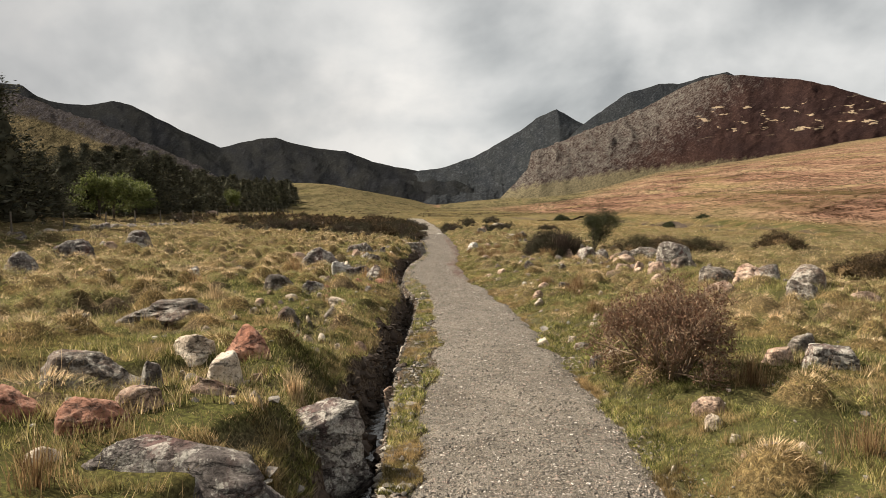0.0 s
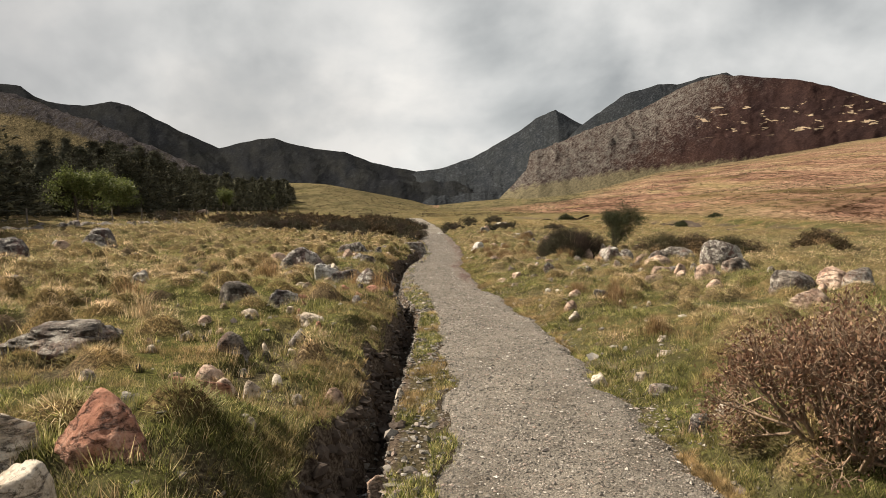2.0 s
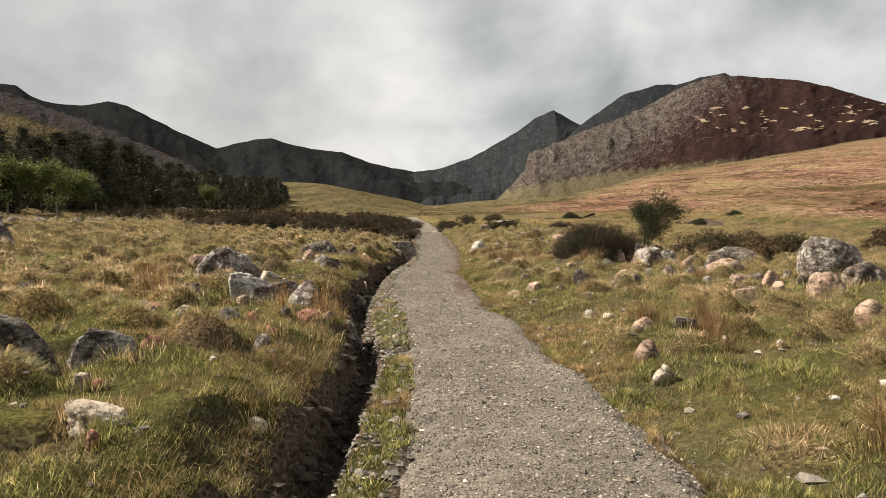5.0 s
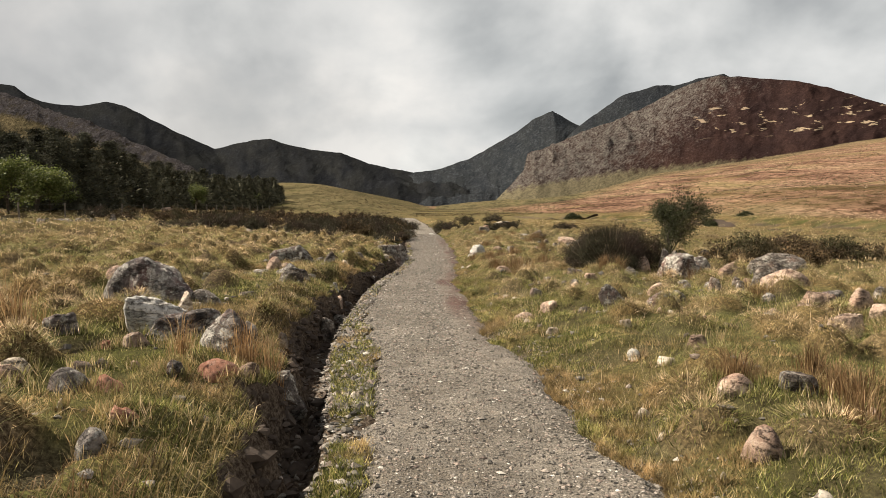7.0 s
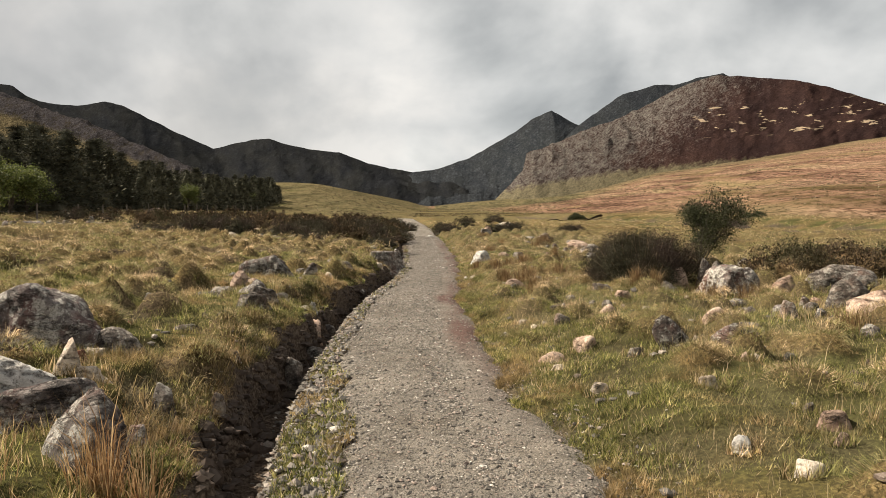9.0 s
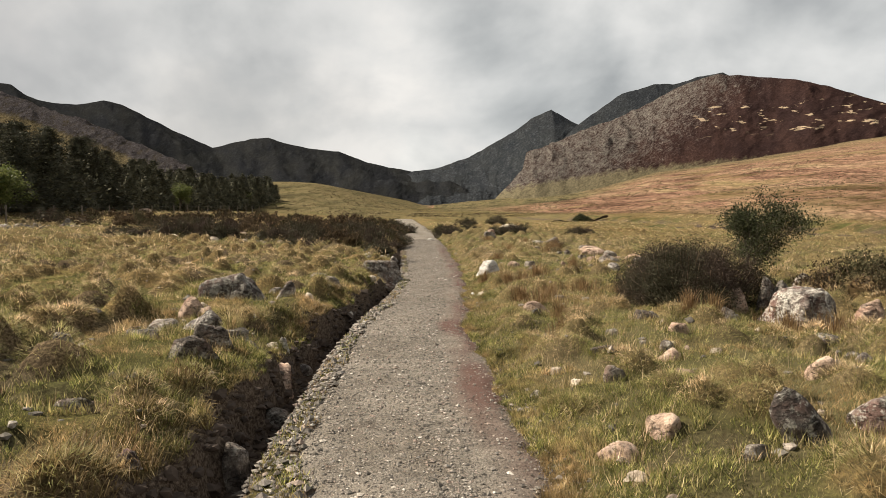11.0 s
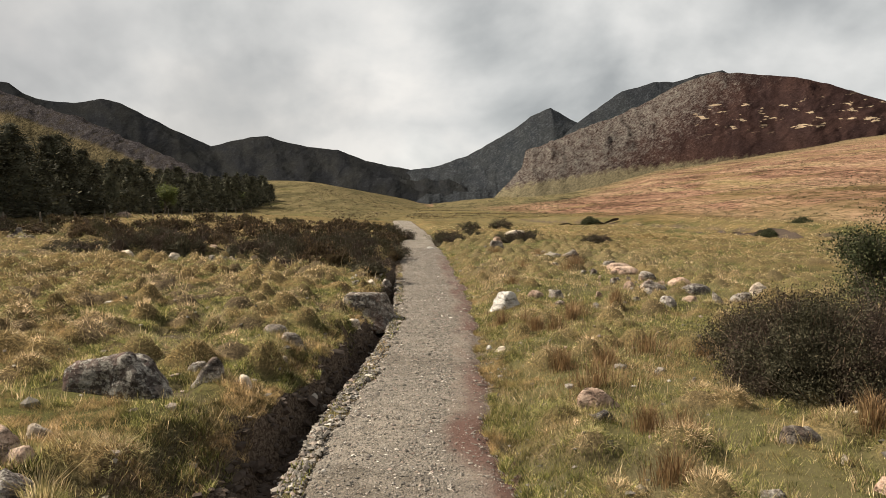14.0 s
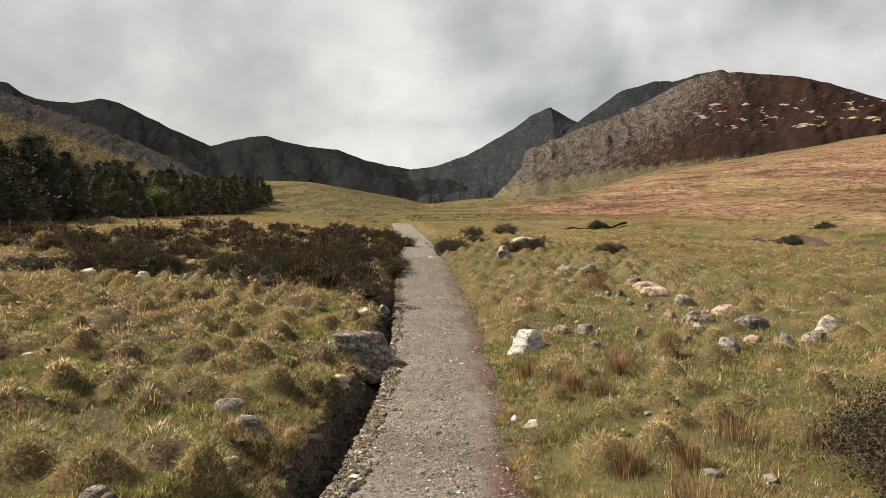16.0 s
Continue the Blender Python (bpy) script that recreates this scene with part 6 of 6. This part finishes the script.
# ---- shrubs ----
def build_shrubs():
    dead = make_shrub(5, 1.0, 1.2, DEAD_LEAF, 17000, .034, "withered_shrub", 19, 6, .15, .02)
    tagged(dead, "half-dead brown shrub with withered leaves beside the path", "shrub")
    stand(dead, 2.56, 7.2, 20, .86, True, high=.98)
    gorse = mound_shrub(8, 1.10, 1.08, GORSE_LEAF, 110000, .026, "gorse_bush", 420)
    tagged(gorse, "dense dark evergreen gorse bush beside the boulders", "shrub")
    stand(gorse, 4.72, 27.05, 0, 1.2, True, sink=.12, high=1.06)
    holly = make_birch(31, 2.5, "holly_tree", HOLLY_LEAF, 17000, .040, 9, .40, 2, .75)
    tagged(holly, "small wind-bent holly tree among the boulders", "tree")
    stand(holly, 6.95, 29.6, 40, .88, True, high=1.0)
    low = mound_shrub(12, 1.0, .8, HEATH_LEAF, 9000, .055, "heath_shrub")
    stand_all(low, [(8.3, 27.6, 0, 1.0, 1.0), (9.8, 27.9, 80, 1.15, .95), (11.4, 28.5, 150, 1.1, .85), (15.4, 29.6, 30, 1.05, 1.1), (11.2, 17.0, 200, .9, .8), (12.4, 18.2, 260, .8, .8)],
              "low brownish heath shrub on the valley floor", "shrub", "heath shrubs")
    green = mound_shrub(14, .9, .9, HOLLY_LEAF, 6000, .09, "green_bush")
    stand_all(green, [(21.3, 60.5, 0, .8, .7), (15.4, 83.2, 90, 1.0, .9), (26.5, 66.0, 40, .8, .7)], "small green bush by the stream bank", "shrub", "stream bushes")
    # heather in two broad patches over the left bank, and tufts by the path ahead
    kinds = [mound_shrub(50 + k, .9, .78, HEATH_LEAF, 900, .11, "heather", 24) for k in range(2)]
    far_kinds = kinds
    kinds = [mound_shrub(40 + k, .9, .78, leaf, 2700, .062, "heather", 50) for k, leaf in enumerate((HEATH_LEAF, GORSE_LEAF, GORSE_LEAF))]
    rng = random.Random(9)
    spots, far_spots = [[], [], []], [[], []]
    for x0, x1, y0, y1, count in ((-12.6, -8.2, 41.5, 48, 17), (-7.0, -4.4, 42.5, 49, 12), (-4.8, -1.8, 40.0, 50, 30), (-21, -13, 44, 58, 16), (-6.5, -2.2, 50, 72, 34), (-17, -6.5, 50, 80, 60)):
        for _ in range(count):
            place = (rng.uniform(x0, x1), rng.uniform(y0, y1), rng.uniform(0, 360), rng.uniform(.6, 1.2), rng.uniform(.55, 1.25))
            if place[1] > 50:
                far_spots[rng.randrange(2)].append(place)
            else:
                spots[rng.randrange(3)].append(place)
    for x, y, s in ((.75, 59.5, 1.25), (1.5, 60.5, .9), (4.3, 58.2, .9), (5.4, 58.8, 1.0), (6.5, 61, .9), (8.9, 55.6, .9), (9.6, 56.2, .8), (-1.9, 66, 1.1), (-3.2, 70, 1.2), (3, 72, 1.2), (6, 76, 1.3), (5.6, 44.4, .5), (2.9, 66, .8)):
        spots[rng.randrange(3)].append((x, y, rng.uniform(0, 360), s, s * .9))
    for thing, places in zip(kinds + far_kinds, spots + far_spots):
        stand_all(thing, places, "dark brown heather clump on the peaty bank", "shrub", "heather clumps")


# ---- the plantation and its fence ----
def wood_edge(y):
    return -19.2 - .12 * y


def build_wood():
    rng = random.Random(21)
    kinds = [make_conifer(60 + k, 7.0, fine=k < 3) for k in range(6)]
    spots = [[] for _ in kinds]
    y = 23.0
    while y < 196:
        for row in range(4):
            x = wood_edge(y) - row * 2.6 - rng.uniform(0, 1.4)
            if row > 1 and rng.random() < .2:
                continue
            tall = 1.28 if y < 39.5 else .66 if y < 54 else .88 if y < 100 else .84
            if 46 < y < 53 and row < 2:
                continue
            size = tall * rng.uniform(.70, 1.15)
            spots[rng.randrange(3) + (3 if y > 75 else 0)].append((x, y + rng.uniform(-1, 1), rng.uniform(0, 360), size * (rng.uniform(1.25, 1.75) if y > 40 else rng.uniform(1.2, 1.45)), size))
        y += 2.5 if y < 70 else 3.4
    for thing, places in zip(kinds, spots):
        stand_all(thing, places, "dark spruce standing at the plantation edge", "tree", "plantation spruces")
    birch = make_birch(71, 4.6)
    stand_all(birch, [(-23.6, 47.5, 0, 1.0, 1.0), (-23.9, 50.6, 120, 1.05, .95), (-23.2, 44.8, 210, .9, 1.0), (-24.8, 53.5, 40, .85, .9), (-29.4, 92, 70, .95, .95), (-36.5, 141, 70, 1.2, 1.1)],
              "young light-green birch in front of the spruces", "tree", "birches")


def build_fence():
    bm = bmesh.new()
    bmesh.ops.create_cone(bm, cap_ends=True, segments=8, radius1=.045, radius2=.038, depth=1.2)
    bmesh.ops.translate(bm, verts=bm.verts, vec=(0, 0, .35))
    fence = new("post_and_wire_fence")
    tagged(fence, "old post and wire fence along the plantation", "fence")
    first = part("post", bm, POST, fence, "grey weathered wooden post")
    rng = random.Random(5)
    spots = []
    y = 28.0
    while y < 112:
        x = -16.2 - .075 * y + rng.uniform(-.1, .1)
        spots.append((x, y, float(land(x, y, False))))
        y += rng.uniform(3.4, 4.8)
    for k, (x, y, z) in enumerate(spots):
        ob = first if k == 0 else new("post", first.data)
        ob.parent = fence
        ob.matrix_world = pose(x, y, z, rng.uniform(-4, 4), rng.uniform(-5, 5), rng.uniform(0, 90))
    for high in (.3, .58, .85):
        a = np.array([(x, y, z + high) for x, y, z in spots])
        quick_part("wire", *sticks(a[:-1], a[1:], np.full(len(a) - 1, .0016), np.full(len(a) - 1, .0016)), WIRE, fence, "thin galvanised wire")


# ---- gravel and loose stones ----
def build_gravel():
    rng = np.random.default_rng(77)
    n = 105000
    y = 3.6 + 54 * rng.uniform(0, 1, n) ** 1.75
    u = rng.uniform(0, 1, n)
    u = np.where((u > .72) & (y > 17) & (rng.uniform(0, 1, n) < .6), u * .7, u)
    u = np.where(rng.uniform(0, 1, n) < .10, rng.choice([0.0, 1.0], n) + rng.normal(0, .07, n), u)
    lo, hi = path_left(y) - .03, path_right(y) + .03
    x = lo + (hi - lo) * u
    size = np.where(rng.uniform(0, 1, n) < .05, rng.uniform(.010, .019, n), np.clip(np.exp(rng.normal(-5.1, .35, n)), .0035, .012)) * (1 + y / 60)
    top = np.where((u < 0) | (u > 1), land(x, y), path_surface(x, y))
    pebbles("path_stones", "loose crushed stone on the path", x, y, size, CRUSHED, rng, .30, top=top, small=True)
    n = 7500
    y = 3.6 + 36 * rng.uniform(0, 1, n) ** 1.2
    x = path_right(y) - .12 + np.abs(rng.normal(0, .30, n))
    size = np.clip(np.exp(rng.normal(-4.75, .5, n)), .005, .035)
    pebbles("edge_stones", "stones kicked into the grass along the path", x, y, size, LOOSE, rng, small=True)
    n = 10000
    y = np.where(rng.uniform(0, 1, n) < .14, 3.6 + 14 * rng.uniform(0, 1, n), 16 + 26 * rng.uniform(0, 1, n) ** 1.3)
    lo, hi = ditch_right(y), path_left(y)
    x = lo + (hi - lo + .12) * rng.uniform(-.2, 1, n)
    size = np.clip(np.exp(rng.normal(-4.1, .5, n)), .006, .05)
    pebbles("verge_stones", "stones strewn between the path and the ditch", x, y, size, LOOSE, rng, .25, small=True)
    n = 2600
    y = 3.6 + 36 * rng.uniform(0, 1, n) ** 1.2
    lo, hi = ditch_right(y), path_left(y)
    x = np.where(rng.uniform(0, 1, n) < .6, lo - .30 * rng.uniform(0, 1, n), lo + (hi - lo) * rng.uniform(-.2, .9, n))
    size = np.clip(np.exp(rng.normal(-4.0, .45, n)), .008, .05)
    pebbles("ditch_stones", "rounded stones along the lip of the ditch", x, y, size, LOOSE, rng)
    n = 2600
    y = 3.4 + 38 * rng.uniform(0, 1, n) ** 1.2
    x = ditch_left(y) + rng.uniform(-.08, .24, n)
    x = x + (ditch_edge(x, y) - ditch_left(y))
    pebbles("peat_clods", "dark clods of peat on the ditch wall", x, y, np.clip(np.exp(rng.normal(-3.2, .4, n)), .015, .09), PEAT, rng, .45)
    n = 1100
    y = 4 + 45 * rng.uniform(0, 1, n) ** 1.2
    left = rng.uniform(0, 1, n) < .55
    x = np.where(left, ditch_left(y) - np.abs(rng.normal(0, 2.6, n)) - .1, path_right(y) + np.abs(rng.normal(0, 2.6, n)) + .1)
    size = np.clip(np.exp(rng.normal(-3.6, .45, n)), .01, .08)
    pebbles("field_stones", "small stones lying in the turf", x, y, size, LOOSE, rng, .42)



def build_tufts():
    """Tufts of rush and heath over the far moor, the valley floor and the upper field."""
    rng = np.random.default_rng(31)
    n = 26000
    d = 75 * (520 / 75) ** rng.uniform(0, 1, n)
    a = np.radians(rng.uniform(-15, 38, n))
    x, y = d * np.sin(a), d * np.cos(a)
    ok = (np.abs(x - (path_left(y) + path_right(y)) / 2) > 2.5) & (x > wood_edge(y) + 4) & ((x > moor_foot(y) - 1) | (y > 115)) & (fractal(x * .03, y * .03, 33, 4) + .25 * fractal(x * .004, y * .004, 34, 2) > -.10 + .25 * rng.uniform(-1, 1, n))
    x, y, d = x[ok], y[ok], d[ok]
    k = 5
    x, y, d = (np.repeat(q, k) for q in (x, y, d))
    n = len(x)
    big = np.repeat(rng.uniform(.5, 1.4, n // k), k)
    x, y = x + rng.normal(0, .12, n) * big, y + rng.normal(0, .12, n) * big
    tall = rng.uniform(.08, .24, n) * big * np.clip(d / 220, .55, 1.2)
    grass_stuff("far_tufts", "dark tufts of rush and heath scattered over the moor", on_land(x, y), tall, rng.uniform(.12, .34, n) * big * np.clip(d / 220, .5, 1.2), tall * rng.uniform(0, .6, n), rng.uniform(0, 6.28, n), None, TUFT, rng)


def rubble(line, count, spread, low, high, mats, seed):
    """Loose stones strewn along a line of (x, y) places."""
    rng = random.Random(seed)
    for _ in range(count):
        k = rng.randrange(len(line) - 1)
        u = rng.random()
        x = line[k][0] + (line[k + 1][0] - line[k][0]) * u + rng.gauss(0, spread)
        y = line[k][1] + (line[k + 1][1] - line[k][1]) * u + rng.gauss(0, spread * 1.2)
        w = rng.uniform(low, high) * rng.uniform(.6, 1)
        if any(((x - a) / (c * .5 + w * .4)) ** 2 + ((y - b) / (d * .5 + w * .4)) ** 2 < 1 for a, b, c, d in ROCK_PLACES):
            continue
        if ditch_left(y) - .1 < x < path_right(y) + .25:
            continue
        rock(x, y, w, w * rng.uniform(.7, 1), w * rng.uniform(.35, .65), rng.choice(mats), rng.choice(("block", "round", "slab", "round")))


# stones heaped against the boulder by the gorse bush
rock(5.12, 26.15, .50, .40, .50, PINK, "round")
rock(5.66, 26.3, .40, .34, .58, GREY, "block")
rock(5.98, 26.2, .40, .36, .54, GREY, "round")
rock(6.45, 26.1, .56, .44, .62, LICHENED, "round")
rock(6.90, 25.4, .5, .42, .42, PINK, "round")
rock(4.55, 25.2, .44, .36, .20, GREY, "round")

# the long dark boulder on the bank
rock(-3.05, 26.25, 2.35, 1.10, .56, LICHENED, "slab", turn=-20)
rock(-2.42, 26.72, .42, .30, .26, GREY, "block")
rock(-2.0, 26.75, .16, .13, .13, PALE, "egg")

rock(-2.55, 23.35, 1.0, .7, .12, GREY, "slab", turn=-18)
rock(-3.35, 23.75, .9, .6, .12, GREY, "slab", turn=-10)
rock(-1.35, 21.95, .62, .48, .22, GREY, "slab", turn=-30)

rock(-2.75, 23.75, .62, .45, .34, DARK, "round")
rock(-3.15, 24.3, .45, .32, .22, PINK, "round")

# the tumbled wall beside the path, and stones strewn over the bank
rubble([(5.6, 26), (5.2, 22.5), (5.7, 19.5), (6.9, 17), (7.6, 15), (6.9, 12.2)], 60, .45, .14, .42, (PINK, GREY, DARK, GREY), 301)
rubble([(3.2, 33.5), (5.4, 35.5), (5.5, 38.5), (4.9, 43), (4.8, 48), (3.8, 55)], 40, .5, .16, .5, (PINK, GREY, GREY, DARK), 302)
rubble([(-2.0, 4.6), (-2.4, 6.5), (-2.2, 8.5), (-2.6, 10.5)], 34, .5, .07, .22, (PALE, PINK, GREY), 303)
rubble([(-2.2, 11.5), (-2.8, 14.5), (-2.6, 17.5), (-3.2, 20.5), (-2.4, 23.5)], 46, .6, .08, .30, (PALE, PINK, GREY, DARK, RED), 304)
rubble([(-1.6, 31), (-1.5, 35), (-1.7, 39), (-2.0, 44)], 34, .3, .10, .34, (PALE, GREY, WHITE), 305)
rubble([(-12, 41), (-9, 41.5), (-6.8, 42)], 16, .6, .2, .5, (GREY, PALE), 306)
rubble([(-12, 42.5), (-8, 43.5), (-5, 43), (-2.6, 41.5)], 26, .8, .28, .62, (GREY, PALE, PINK), 308)
rubble([(2.3, 6), (2.6, 11), (3.0, 17), (3.2, 22), (2.8, 30)], 34, .7, .06, .20, (PALE, PINK, GREY), 307)

rubble([(-17.2, 26), (-17.9, 36), (-18.4, 50)], 115, .35, .42, .85, (DARK, GREY, DARK), 309)

# the turf closes round the stones, so the ground is laid after them
build_ground()
build_shrubs()
build_wood()
build_fence()
build_gravel()
build_grass()
build_rock_grass()
build_tufts()

# stands of rushes, brown on the open moor and bleached by the ditch

rushes(1.45, 32.38, 0.22, 0.40)
rushes(1.94, 31.08, 0.15, 0.35)
rushes(2.71, 31.74, 0.12, 0.35)
rushes(1.86, 28.31, 0.20, 0.35)
rushes(2.47, 28.31, 0.25, 0.30)
rushes(2.31, 37.52, 0.30, 0.25)
rushes(3.85, 32.77, 0.20, 0.30)
rushes(3.98, 28.72, 0.20, 0.30)
rushes(1.81, 31.58, 0.25, 0.35)
rushes(2.22, 30.66, 0.20, 0.35)
rushes(1.99, 24.48, 0.25, 0.32)
rushes(2.12, 25.52, 0.20, 0.30)
rushes(2.94, 49.31, 0.50, 0.40)
rushes(4.85, 49.11, 0.60, 0.40)
rushes(5.11, 42.17, 0.50, 0.40)
rushes(4.22, 24.80, 0.15, 0.40)
rushes(3.97, 25.09, 0.15, 0.35)
rushes(-2.34, 23.51, 0.10, 0.40, mat=STRAW)
rushes(5.41, 25.27, 0.35, 0.30)
rushes(5.29, 20.88, 0.30, 0.30)
rushes(9.05, 26.54, 0.30, 0.35)
rushes(2.57, 15.72, 0.20, 0.30)
rushes(3.26, 15.28, 0.25, 0.30)
rushes(3.28, 15.58, 0.20, 0.30)
rushes(2.08, 27.24, 0.50, 0.40)
rushes(3.21, 28.88, 0.50, 0.35)
rushes(3.19, 42.11, 0.60, 0.40)
rushes(4.80, 41.95, 0.60, 0.40)
rushes(-3.71, 16.86, 0.30, 0.50, 260, mat=RUSH_TALL)
rushes(-1.34, 16.15, 0.12, 0.50, 110, mat=RUSH_TALL)
rushes(-1.85, 16.02, 0.10, 0.40, 110, mat=RUSH_TALL)
rushes(-1.13, 16.09, 0.12, 0.45, 110, mat=RUSH_TALL)
rushes(3.40, 16.10, 0.15, 0.30)
rushes(3.19, 6.61, 0.20, 0.35)
rushes(6.63, 10.54, 0.35, 0.35)
rushes(3.11, 4.63, 0.30, 0.30)
rushes(2.97, 14.80, 0.30, 0.30)
rushes(-4.72, 12.70, 0.25, 0.55, mat=RUSH_TALL)
rushes(-3.91, 11.31, 0.25, 0.30, mat=STRAW)
rushes(6.30, 9.24, 0.30, 0.40)
rushes(2.77, 11.73, 0.25, 0.30)
rushes(-1.25, 5.54, 0.10, 0.30, mat=STRAW)
rushes(-0.92, 4.01, 0.10, 0.35)
rushes(-2.05, 3.25, 0.16, 0.30, 160)
rushes(-1.42, 16.18, 0.12, 0.45, 110, mat=RUSH_TALL)
rushes(2.89, 32.21, 0.40, 0.40)
rushes(2.37, 25.34, 0.30, 0.30)
rushes(5.75, 24.45, 0.40, 0.36)
rushes(5.20, 24.60, 0.22, 0.30)
